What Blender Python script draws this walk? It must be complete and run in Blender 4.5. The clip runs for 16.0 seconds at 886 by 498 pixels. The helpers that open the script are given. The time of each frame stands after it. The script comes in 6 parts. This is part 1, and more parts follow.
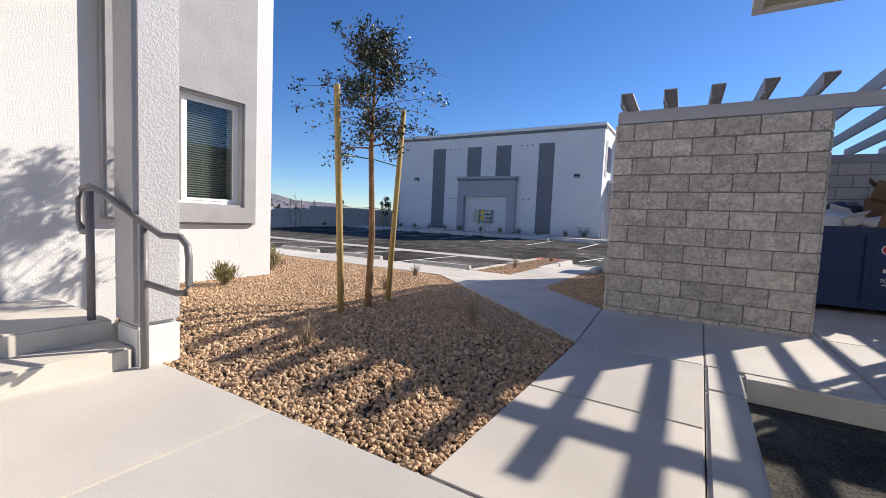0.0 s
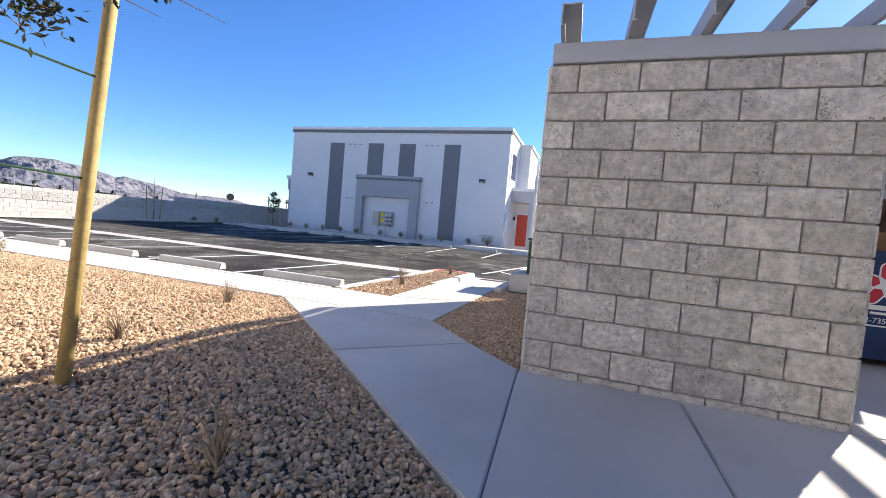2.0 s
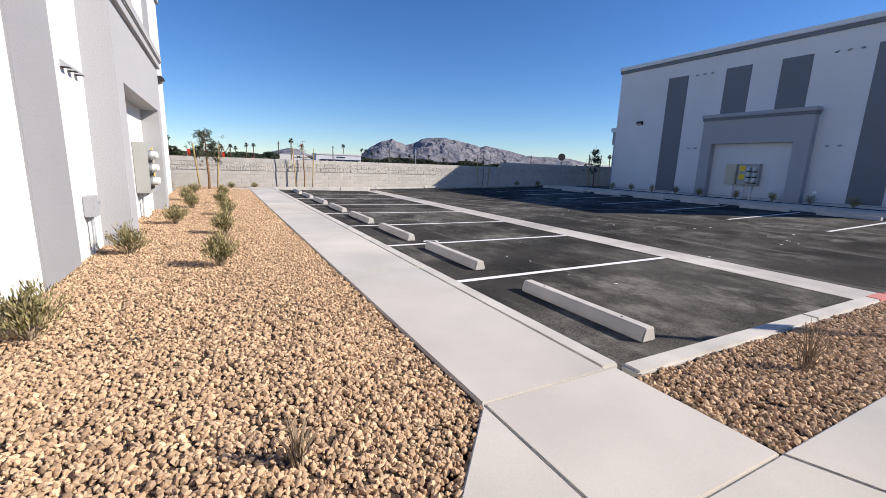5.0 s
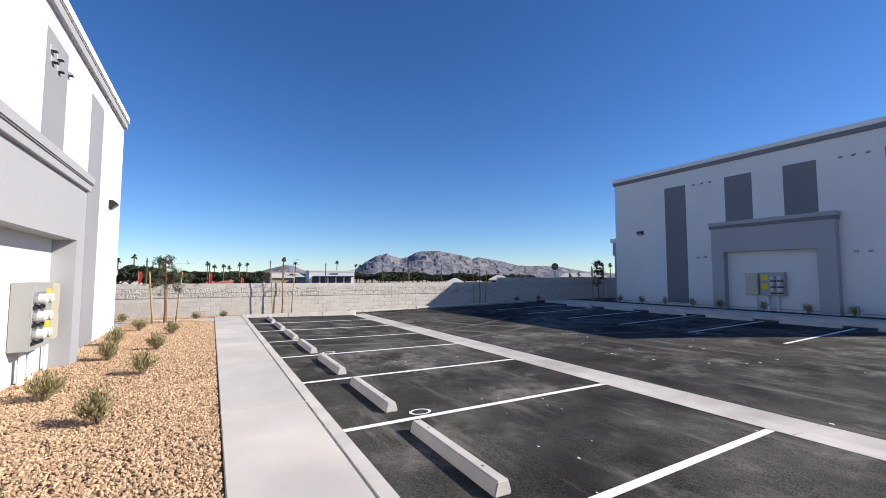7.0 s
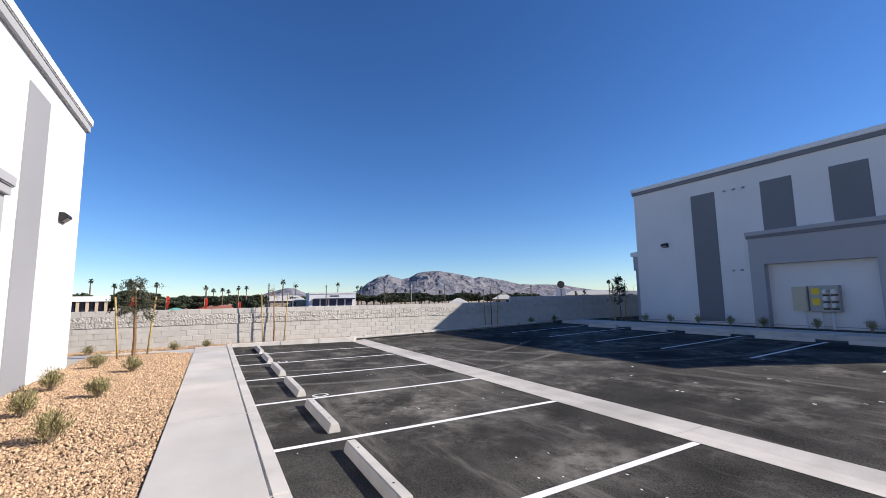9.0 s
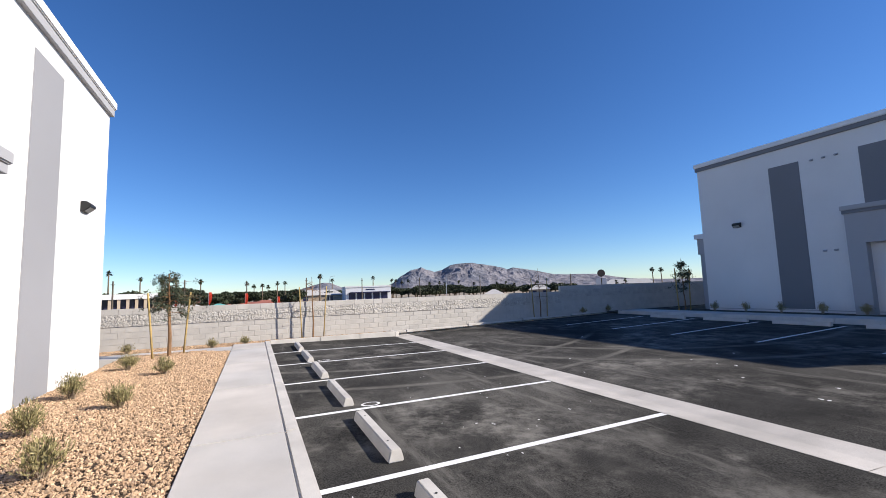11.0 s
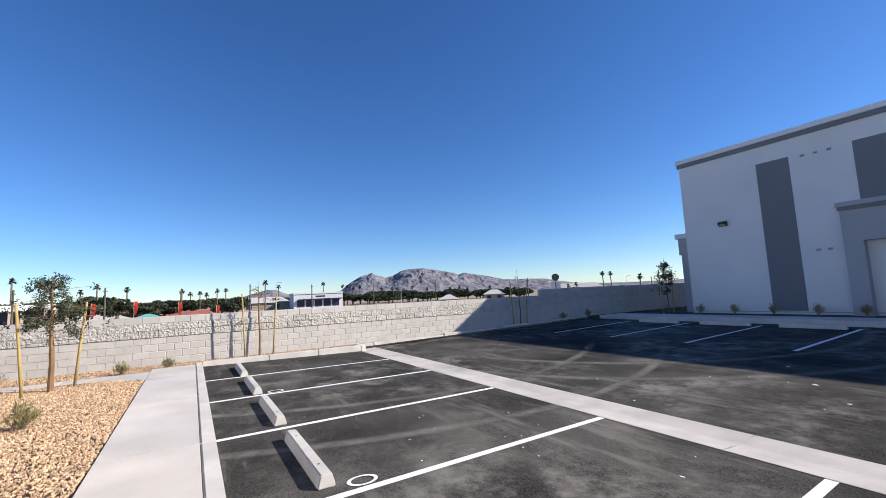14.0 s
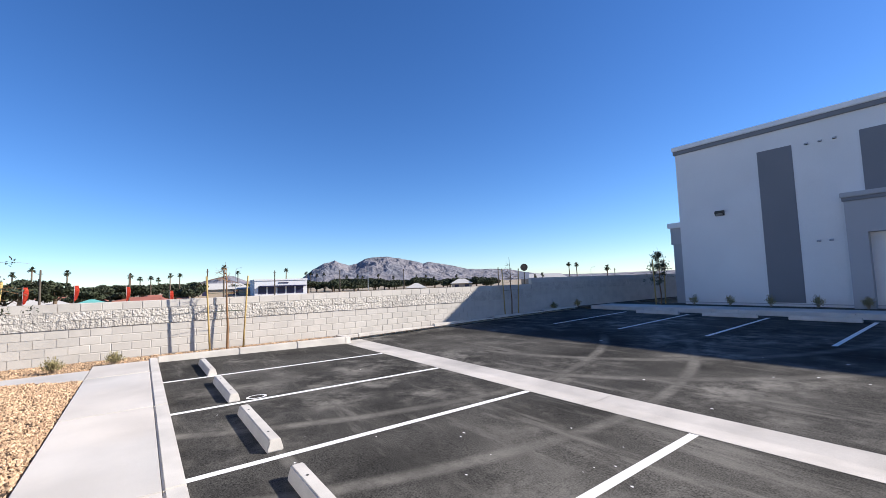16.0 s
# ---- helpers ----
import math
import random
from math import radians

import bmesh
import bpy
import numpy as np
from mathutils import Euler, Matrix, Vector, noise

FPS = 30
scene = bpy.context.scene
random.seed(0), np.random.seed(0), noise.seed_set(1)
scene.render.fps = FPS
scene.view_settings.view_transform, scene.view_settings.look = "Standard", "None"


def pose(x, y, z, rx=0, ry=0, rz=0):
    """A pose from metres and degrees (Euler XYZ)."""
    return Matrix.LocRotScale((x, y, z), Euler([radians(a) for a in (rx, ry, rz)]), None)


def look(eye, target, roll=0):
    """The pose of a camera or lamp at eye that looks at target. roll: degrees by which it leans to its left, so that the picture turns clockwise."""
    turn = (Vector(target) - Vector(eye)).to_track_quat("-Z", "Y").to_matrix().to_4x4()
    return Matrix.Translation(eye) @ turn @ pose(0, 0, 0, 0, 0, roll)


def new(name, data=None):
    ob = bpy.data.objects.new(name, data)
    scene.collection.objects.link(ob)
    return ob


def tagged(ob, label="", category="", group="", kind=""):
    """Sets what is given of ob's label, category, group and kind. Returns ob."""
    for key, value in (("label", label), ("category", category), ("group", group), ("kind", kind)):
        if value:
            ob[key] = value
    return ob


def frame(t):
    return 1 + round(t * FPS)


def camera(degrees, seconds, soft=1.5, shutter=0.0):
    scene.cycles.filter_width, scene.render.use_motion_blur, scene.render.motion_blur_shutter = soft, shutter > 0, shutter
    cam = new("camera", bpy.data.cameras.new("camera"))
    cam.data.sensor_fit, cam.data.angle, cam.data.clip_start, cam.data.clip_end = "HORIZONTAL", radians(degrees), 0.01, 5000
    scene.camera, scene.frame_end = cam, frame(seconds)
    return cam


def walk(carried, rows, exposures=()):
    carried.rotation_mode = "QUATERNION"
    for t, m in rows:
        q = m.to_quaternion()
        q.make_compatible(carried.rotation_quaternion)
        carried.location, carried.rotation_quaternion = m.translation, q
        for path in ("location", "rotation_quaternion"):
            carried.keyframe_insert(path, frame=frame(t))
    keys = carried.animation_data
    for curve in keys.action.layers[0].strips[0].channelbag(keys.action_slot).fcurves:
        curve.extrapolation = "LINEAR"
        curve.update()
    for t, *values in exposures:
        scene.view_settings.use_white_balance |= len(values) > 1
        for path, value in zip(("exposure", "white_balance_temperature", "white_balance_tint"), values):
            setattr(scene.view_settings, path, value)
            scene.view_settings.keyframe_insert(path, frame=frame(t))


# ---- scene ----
cam = camera(93.1, 16.0, soft=0.75)
PATH = [
    (0, (0.145, -0.052, 1.049), (-0.897, 1.649, 0.906), 2.5),
    (0.5, (-0.014, 0.501, 1.067), (-0.856, 2.309, 0.906), 3.1),
    (1, (-0.175, 1.059, 1.054), (-0.863, 2.932, 0.914), 3.7),
    (1.5, (-0.297, 1.695, 1.041), (-0.917, 3.594, 0.937), 4.4),
    (2, (-0.453, 2.303, 1.016), (-1.098, 4.193, 0.923), 5.0),
    (2.5, (-0.623, 2.969, 1.025), (-1.396, 4.812, 0.942), 5.2),
    (3, (-0.833, 3.519, 1.015), (-1.784, 5.275, 0.912), 5.4),
    (3.5, (-1.073, 4.017, 1.061), (-2.254, 5.623, 0.898), 5.3),
    (4, (-1.319, 4.579, 1.111), (-2.712, 5.987, 0.837), 5.6),
    (4.5, (-1.747, 5.026, 1.135), (-3.276, 6.271, 0.799), 4.4),
    (5, (-2.252, 5.416, 1.307), (-3.978, 6.348, 0.916), 2.0),
    (5.2, (-2.476, 5.555, 1.37), (-4.221, 6.481, 1.059), 1.2),
    (7.3, (-4.531, 6.67, 1.651), (-6.282, 7.625, 1.806), 0.3),
    (7.5, (-4.723, 6.776, 1.641), (-6.475, 7.726, 1.807), 0.4),
    (8, (-5.208, 6.967, 1.655), (-6.951, 7.927, 1.857), 0.1),
    (8.5, (-5.676, 7.073, 1.641), (-7.415, 8.036, 1.865), -0.3),
    (9, (-6.094, 7.157, 1.651), (-7.838, 8.109, 1.879), -0.9),
    (9.5, (-6.496, 7.231, 1.636), (-8.263, 8.14, 1.86), -1.6),
    (10, (-6.861, 7.249, 1.618), (-8.676, 8.067, 1.814), -1.9),
    (12.5, (-8.838, 7.511, 1.617), (-10.65, 8.335, 1.806), -2.1),
    (13, (-9.265, 7.569, 1.665), (-11.017, 8.509, 1.875), -2.4),
    (13.5, (-9.704, 7.544, 1.674), (-11.419, 8.55, 1.892), -2.8),
    (14, (-10.211, 7.544, 1.632), (-11.916, 8.567, 1.843), -2.6),
    (14.5, (-10.686, 7.497, 1.627), (-12.389, 8.529, 1.819), -1.9),
    (15, (-11.105, 7.488, 1.631), (-12.8, 8.536, 1.808), -1.5),
    (15.5, (-11.625, 7.485, 1.593), (-13.294, 8.575, 1.762), -1.4),
    (16, (-12.048, 7.486, 1.589), (-13.667, 8.65, 1.742), -1.8),
]
LIGHT = ((0, 0.56, 6850, 9.5), (1.0, 0.92, 6850, 9.5), (1.8, 1.22, 6850, 9.5), (2.6, 1.24, 6850, 9.5), (3.5, 0.96, 6800, 9.5), (5, 0.46, 6750, 9.5), (7.5, 0.46, 6700, 9.5), (10, 0.48, 6700, 9.5), (13, 0.50, 6700, 9.5), (16, 0.74, 6650, 9.5))
walk(cam, [(t, look(eye, target, roll)) for t, eye, target, roll in PATH], LIGHT)

# ---- light ----
SUN_SIDE, SUN_UP = 33.0, 30.4      # degrees from +y towards +x, and above the horizon
world = bpy.data.worlds.new("world")
scene.world = world
world.use_nodes = True
wn, wl = world.node_tree.nodes, world.node_tree.links
sky = wn.new("ShaderNodeTexSky")
sky.sky_type = "NISHITA"
sky.sun_disc = False
sky.sun_elevation, sky.sun_rotation = radians(SUN_UP), radians(SUN_SIDE)
sky.altitude, sky.air_density, sky.dust_density, sky.ozone_density = 1200, 1.0, 0.25, 6.0
hue = wn.new("ShaderNodeHueSaturation")
hue.inputs["Saturation"].default_value = 1.15
hue.inputs["Hue"].default_value = 0.508
wl.new(sky.outputs[0], hue.inputs["Color"])
wl.new(hue.outputs[0], wn["Background"].inputs[0])
wn["Background"].inputs[1].default_value = 0.108
sun = new("sun", bpy.data.lights.new("sun", "SUN"))
sun.data.energy, sun.data.angle, sun.data.color = 5.0, radians(0.53), (1.0, 0.935, 0.855)
_e, _a = radians(SUN_UP), radians(SUN_SIDE)
SUN_DIR = Vector((math.sin(_a) * math.cos(_e), math.cos(_a) * math.cos(_e), math.sin(_e)))
sun.matrix_world = look(SUN_DIR * 80, (0, 0, 0))

# ---- materials ----
# tyre tracks (centre, radius, width, from and to in x) and dusty patches on the asphalt
ARCS = ((-27.0, 12.0, 9.9, 0.17, -19.6, -16.4), (-27.0, 12.0, 11.8, 0.17, -17.8, -14.2), (-21.0, 21.5, 8.6, 0.22, -20.0, -11.5), (-21.0, 21.5, 7.0, 0.22, -20.0, -12.5))
PATCHES = ((-19.2, 10.9, 1.0), (-19.5, 9.8, 0.7), (-17.8, 11.3, 0.8), (-18.4, 9.9, 0.8), (-20.4, 11.3, 0.9), (-12.5, 10.6, 0.9), (-9.6, 10.9, 1.0), (-10.6, 11.6, 0.6))

def mat(name, base, rough=0.8, metal=0.0, vary=0.12, scale=3.0, grain=0.06, gscale=120.0, bump=0.15, bscale=90.0,
        dist=0.004, tint=None, per_object=0.0, per_island=0.0, spec=0.4, detail=6.0):
    """A surface with colour variation at two scales, relief, and an optional shift for each piece."""
    m = bpy.data.materials.new(name)
    m.use_nodes = True
    n, l = m.node_tree.nodes, m.node_tree.links
    b = n["Principled BSDF"]
    b.inputs["Roughness"].default_value, b.inputs["Metallic"].default_value = rough, metal
    b.inputs["Specular IOR Level"].default_value = spec
    co = n.new("ShaderNodeTexCoord")
    src = co.outputs["Object"]
    if per_object:
        sh = n.new("ShaderNodeVectorMath"); sh.operation = "ADD"
        sc = n.new("ShaderNodeVectorMath"); sc.operation = "SCALE"; sc.inputs[0].default_value = (37.0, 23.0, 11.0)
        o0 = n.new("ShaderNodeObjectInfo")
        l.new(o0.outputs["Random"], sc.inputs["Scale"]); l.new(src, sh.inputs[0]); l.new(sc.outputs[0], sh.inputs[1])
        src = sh.outputs[0]
    big = n.new("ShaderNodeTexNoise"); big.inputs["Scale"].default_value = scale; big.inputs["Detail"].default_value = detail
    fine = n.new("ShaderNodeTexNoise"); fine.inputs["Scale"].default_value = gscale; fine.inputs["Detail"].default_value = 4
    l.new(src, big.inputs["Vector"]); l.new(src, fine.inputs["Vector"])
    def lin(v, lo, hi, out):
        r = n.new("ShaderNodeMapRange"); r.inputs[1].default_value, r.inputs[2].default_value = lo, hi
        r.inputs[3].default_value, r.inputs[4].default_value = 1 - out, 1 + out
        l.new(v, r.inputs[0]); return r.outputs[0]
    f = lin(big.outputs["Fac"], 0.3, 0.7, vary)
    g = lin(fine.outputs["Fac"], 0.3, 0.7, grain)
    def mul(a, c):
        k = n.new("ShaderNodeMath"); k.operation = "MULTIPLY"; l.new(a, k.inputs[0]); l.new(c, k.inputs[1]); return k.outputs[0]
    k = mul(f, g)
    if per_object:
        oi = n.new("ShaderNodeObjectInfo"); k = mul(k, lin(oi.outputs["Random"], 0, 1, per_object))
    if per_island:
        ge = n.new("ShaderNodeNewGeometry"); k = mul(k, lin(ge.outputs["Random Per Island"], 0, 1, per_island))
    mix = n.new("ShaderNodeMix"); mix.data_type = "RGBA"; mix.blend_type = "MULTIPLY"; mix.inputs[0].default_value = 1.0
    if tint:
        two = n.new("ShaderNodeMix"); two.data_type = "RGBA"
        two.inputs[6].default_value, two.inputs[7].default_value = (*base, 1), (*tint, 1)
        if per_island:
            ge2 = n.new("ShaderNodeNewGeometry")
            wn2 = n.new("ShaderNodeTexWhiteNoise"); wn2.noise_dimensions = "1D"
            l.new(ge2.outputs["Random Per Island"], wn2.inputs["W"]); l.new(wn2.outputs["Value"], two.inputs[0])
        else:
            mp = n.new("ShaderNodeMapRange"); mp.inputs[1].default_value, mp.inputs[2].default_value = 0.42, 0.62
            b2 = n.new("ShaderNodeTexNoise"); b2.inputs["Scale"].default_value = scale * 0.37; b2.inputs["Detail"].default_value = 5
            l.new(src, b2.inputs["Vector"]); l.new(b2.outputs["Fac"], mp.inputs[0]); l.new(mp.outputs[0], two.inputs[0])
        l.new(two.outputs[2], mix.inputs[6])
    else:
        mix.inputs[6].default_value = (*base, 1)
    l.new(k, mix.inputs[7])
    l.new(mix.outputs[2], b.inputs["Base Color"])
    if bump:
        bn = n.new("ShaderNodeTexNoise"); bn.inputs["Scale"].default_value = bscale; bn.inputs["Detail"].default_value = 6
        l.new(src, bn.inputs["Vector"])
        bp = n.new("ShaderNodeBump"); bp.inputs["Strength"].default_value = bump; bp.inputs["Distance"].default_value = dist
        l.new(bn.outputs["Fac"], bp.inputs["Height"]); l.new(bp.outputs[0], b.inputs["Normal"])
    return m


STUCCO = mat("white_stucco", (0.71, 0.70, 0.695), 0.9, vary=0.04, scale=0.6, grain=0.05, gscale=60, bump=0.5, bscale=75, dist=0.010)
STUCCO_PALE = mat("pale_grey_stucco", (0.50, 0.495, 0.51), 0.9, vary=0.05, scale=1.2, grain=0.07, gscale=60, bump=0.6, bscale=60, dist=0.012)
# lighter copy of the dark band paint, with the near wall's sunlight in its colour
STUCCO_BAND_SUNLIT = mat("band_grey_stucco_sunlit", (0.30, 0.30, 0.315), 0.9, vary=0.04, scale=0.6, grain=0.05, gscale=60, bump=0.5, bscale=75, dist=0.010)
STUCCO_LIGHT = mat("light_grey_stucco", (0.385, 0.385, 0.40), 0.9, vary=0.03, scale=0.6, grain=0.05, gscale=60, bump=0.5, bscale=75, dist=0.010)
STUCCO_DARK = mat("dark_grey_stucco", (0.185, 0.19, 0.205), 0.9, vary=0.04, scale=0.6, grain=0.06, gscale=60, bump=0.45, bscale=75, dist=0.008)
STUCCO_MID = mat("mid_grey_stucco", (0.37, 0.365, 0.37), 0.9, vary=0.09, scale=2.2, grain=0.08, gscale=60, bump=0.5, bscale=75, dist=0.010)
TRIM_WHITE = mat("white_trim", (0.74, 0.74, 0.74), 0.8, vary=0.03, bump=0.2)
CONCRETE = mat("broom_concrete", (0.545, 0.505, 0.46), 0.85, vary=0.13, scale=0.9, grain=0.06, gscale=160, bump=0.25, bscale=220, dist=0.002, tint=(0.495, 0.475, 0.45), per_object=0.045)
GUTTER = mat("gutter_concrete", (0.56, 0.52, 0.475), 0.88, vary=0.16, scale=1.6, grain=0.10, gscale=110, bump=0.35, bscale=120, dist=0.003, tint=(0.45, 0.42, 0.385))
KERB = mat("kerb_concrete", (0.545, 0.515, 0.475), 0.85, vary=0.14, scale=2.0, grain=0.08, gscale=140, bump=0.25, bscale=160, dist=0.003)
STEP_CONCRETE = mat("step_concrete", (0.62, 0.575, 0.51), 0.85, vary=0.08, scale=2.5, grain=0.06, bump=0.2)
ASPHALT = mat("asphalt", (0.040, 0.0385, 0.036), 0.9, vary=0.35, scale=0.8, grain=0.75, gscale=70, bump=0.5, bscale=260, dist=0.004, tint=(0.078, 0.074, 0.067), spec=0.03)


def add_dust(m, dust, arcs, patches):
    """Pale dust on the asphalt: cloudy patches, scuffs, and curved tyre tracks (centre x, y, radius, from, to in x)."""
    n, l = m.node_tree.nodes, m.node_tree.links
    b = n["Principled BSDF"]
    old = b.inputs["Base Color"].links[0].from_socket
    co = n.new("ShaderNodeTexCoord")
    def math_(op, a, c=None):
        k = n.new("ShaderNodeMath"); k.operation = op
        for i, v in enumerate((a, c)):
            if v is None:
                continue
            if isinstance(v, (int, float)):
                k.inputs[i].default_value = v
            else:
                l.new(v, k.inputs[i])
        return k.outputs[0]
    def ramp(v, lo, hi, a=0.0, z=1.0):
        r = n.new("ShaderNodeMapRange"); r.interpolation_type = "SMOOTHSTEP"
        for i, q in ((1, lo), (2, hi), (3, a), (4, z)):
            r.inputs[i].default_value = q
        l.new(v, r.inputs[0]); return r.outputs[0]
    def cloud(scale, detail, stretch=(1, 1, 1), rough=0.6):
        mp = n.new("ShaderNodeMapping"); mp.inputs["Scale"].default_value = stretch
        l.new(co.outputs["Object"], mp.inputs["Vector"])
        t = n.new("ShaderNodeTexNoise"); t.inputs["Scale"].default_value = scale; t.inputs["Detail"].default_value = detail; t.inputs["Roughness"].default_value = rough
        l.new(mp.outputs[0], t.inputs["Vector"]); return t.outputs["Fac"]
    sep = n.new("ShaderNodeSeparateXYZ"); l.new(co.outputs["Object"], sep.inputs[0])
    broken = ramp(cloud(1.7, 8, rough=0.7), 0.40, 0.70)
    mask = math_("MULTIPLY", ramp(cloud(0.33, 6), 0.42, 0.64), math_("MULTIPLY", broken, 0.95))
    streak = math_("MULTIPLY", ramp(cloud(1.1, 9, (0.30, 1.8, 1), 0.7), 0.52, 0.70), 0.50)
    mask = math_("MAXIMUM", mask, streak)
    for cx, cy, r, w, x0, x1 in arcs:
        dx, dy = math_("SUBTRACT", sep.outputs[0], cx), math_("SUBTRACT", sep.outputs[1], cy)
        d = math_("SQRT", math_("ADD", math_("MULTIPLY", dx, dx), math_("MULTIPLY", dy, dy)))
        off = math_("ABSOLUTE", math_("SUBTRACT", d, r))
        f = math_("MULTIPLY", ramp(off, 0.03, w, 1.0, 0.0), math_("MULTIPLY", ramp(sep.outputs[0], x0, x0 + 0.9), ramp(sep.outputs[0], x1 - 0.9, x1, 1.0, 0.0)))
        mask = math_("MAXIMUM", mask, math_("MULTIPLY", f, math_("ADD", math_("MULTIPLY", broken, 0.45), 0.25)))
    for cx, cy, r in patches:
        dx, dy = math_("SUBTRACT", sep.outputs[0], cx), math_("MULTIPLY", math_("SUBTRACT", sep.outputs[1], cy), 0.8)
        d = math_("SQRT", math_("ADD", math_("MULTIPLY", dx, dx), math_("MULTIPLY", dy, dy)))
        mask = math_("MAXIMUM", mask, math_("MULTIPLY", ramp(d, 0.1, r, 1.0, 0.0), math_("MULTIPLY", broken, 0.9)))
    mix = n.new("ShaderNodeMix"); mix.data_type = "RGBA"
    l.new(mask, mix.inputs[0]); l.new(old, mix.inputs[6]); mix.inputs[7].default_value = (*dust, 1)
    l.new(mix.outputs[2], b.inputs["Base Color"])


add_dust(ASPHALT, (0.25, 0.235, 0.21), ARCS, PATCHES)
PAINT = mat("road_paint", (0.80, 0.79, 0.77), 0.7, vary=0.06, scale=5, grain=0.10, gscale=90, bump=0.15)
RED_PAINT = mat("red_kerb_paint", (0.60, 0.22, 0.19), 0.7, vary=0.1, scale=6, grain=0.1)
# soil colour darkened to paint in the shade between stones
GRAVEL_GAP_SHADE = mat("gravel_bed_gap_shade", (0.075, 0.052, 0.036), 0.95, vary=0.25, scale=2.0, grain=0.5, gscale=60, bump=1.0, bscale=45, dist=0.03)
STONE = mat("gravel_stone", (0.60, 0.425, 0.275), 0.9, vary=0.05, grain=0.12, gscale=150, bump=0.3, bscale=120, tint=(0.40, 0.265, 0.165), per_island=0.34)
EARTH = mat("desert_earth", (0.34, 0.27, 0.19), 0.95, vary=0.25, scale=0.05, grain=0.2, gscale=2, bump=0.3, bscale=3, dist=0.05, tint=(0.26, 0.22, 0.16))
BLOCK = mat("split_face_block", (0.53, 0.485, 0.43), 0.92, vary=0.18, scale=9, grain=0.20, gscale=26, bump=1.0, bscale=24, dist=0.035, per_object=0.15)


def add_pits(m, scale, lo, hi, dark, depth):
    """Small dark open pores in a block face, with relief."""
    n, l = m.node_tree.nodes, m.node_tree.links
    b = n["Principled BSDF"]
    old = b.inputs["Base Color"].links[0].from_socket
    bump = b.inputs["Normal"].links[0].from_node
    src = next(x for x in n if x.bl_idname == "ShaderNodeTexNoise").inputs["Vector"].links[0].from_socket
    pore = n.new("ShaderNodeTexNoise"); pore.inputs["Scale"].default_value = scale; pore.inputs["Detail"].default_value = 3; pore.inputs["Roughness"].default_value = 0.65
    where = n.new("ShaderNodeTexNoise"); where.inputs["Scale"].default_value = 7; where.inputs["Detail"].default_value = 3
    l.new(src, pore.inputs["Vector"]); l.new(src, where.inputs["Vector"])
    add = n.new("ShaderNodeMath"); add.operation = "MULTIPLY_ADD"; add.inputs[1].default_value = 0.45
    l.new(where.outputs["Fac"], add.inputs[0]); l.new(pore.outputs["Fac"], add.inputs[2])
    r = n.new("ShaderNodeMapRange"); r.interpolation_type = "SMOOTHSTEP"
    r.inputs[1].default_value, r.inputs[2].default_value = lo, hi
    l.new(add.outputs[0], r.inputs[0])
    mix = n.new("ShaderNodeMix"); mix.data_type = "RGBA"
    l.new(r.outputs[0], mix.inputs[0]); l.new(old, mix.inputs[6]); mix.inputs[7].default_value = (*dark, 1)
    l.new(mix.outputs[2], b.inputs["Base Color"])
    hollow = n.new("ShaderNodeBump"); hollow.invert = True
    hollow.inputs["Strength"].default_value, hollow.inputs["Distance"].default_value = 0.9, depth
    l.new(r.outputs[0], hollow.inputs["Height"]); l.new(bump.outputs[0], hollow.inputs["Normal"])
    l.new(hollow.outputs[0], b.inputs["Normal"])


add_pits(BLOCK, 80, 0.875, 0.935, (0.20, 0.18, 0.155), 0.008)
BLOCK_FLAT = mat("sawn_block", (0.60, 0.565, 0.515), 0.9, vary=0.10, scale=3, grain=0.08, gscale=60, bump=0.4, bscale=60, dist=0.006, per_object=0.05)
add_pits(BLOCK_FLAT, 60, 0.90, 0.95, (0.28, 0.26, 0.235), 0.006)
BLOCK_SMOOTH = mat("grey_block", (0.50, 0.472, 0.435), 0.9, vary=0.07, scale=2.0, grain=0.08, gscale=90, bump=0.4, bscale=120, dist=0.004, per_object=0.05)
BLOCK_SMOOTH_REST = mat("grey_block_rest", (0.50, 0.472, 0.435), 0.9, vary=0.07, scale=2.0, grain=0.08, gscale=90, bump=0.4, bscale=120, dist=0.004, per_island=0.05)
BLOCK_ROUGH = mat("rough_block", (0.49, 0.46, 0.42), 0.92, vary=0.10, scale=4, grain=0.2, gscale=50, bump=1.0, bscale=16, dist=0.06, per_object=0.08)
BLOCK_ROUGH_REST = mat("rough_block_rest", (0.49, 0.46, 0.42), 0.92, vary=0.10, scale=4, grain=0.2, gscale=50, bump=1.0, bscale=16, dist=0.06, per_island=0.08)
MORTAR = mat("mortar", (0.27, 0.25, 0.225), 0.95, vary=0.1, grain=0.1)
MORTAR_LIGHT = mat("light_mortar", (0.50, 0.475, 0.44), 0.95, vary=0.1, grain=0.1)
STEEL_GREY = mat("grey_painted_steel", (0.33, 0.34, 0.36), 0.45, vary=0.04, grain=0.03, bump=0.05)
STEEL_LIGHT = mat("pale_painted_steel", (0.37, 0.375, 0.395), 0.5, vary=0.04, grain=0.03, bump=0.05)
RAIL = mat("rail_paint", (0.20, 0.19, 0.195), 0.4, vary=0.04, grain=0.03, bump=0.03)
GALV = mat("galvanised_steel", (0.50, 0.51, 0.52), 0.4, 0.8, vary=0.1, scale=9, grain=0.05, bump=0.05)
BIN_BLUE = mat("blue_bin_steel", (0.008, 0.032, 0.115), 0.5, vary=0.18, scale=3, grain=0.08, gscale=40, bump=0.15, bscale=12, dist=0.01)
BLACK = mat("black_rubber", (0.02, 0.02, 0.02), 0.7, bump=0.05)
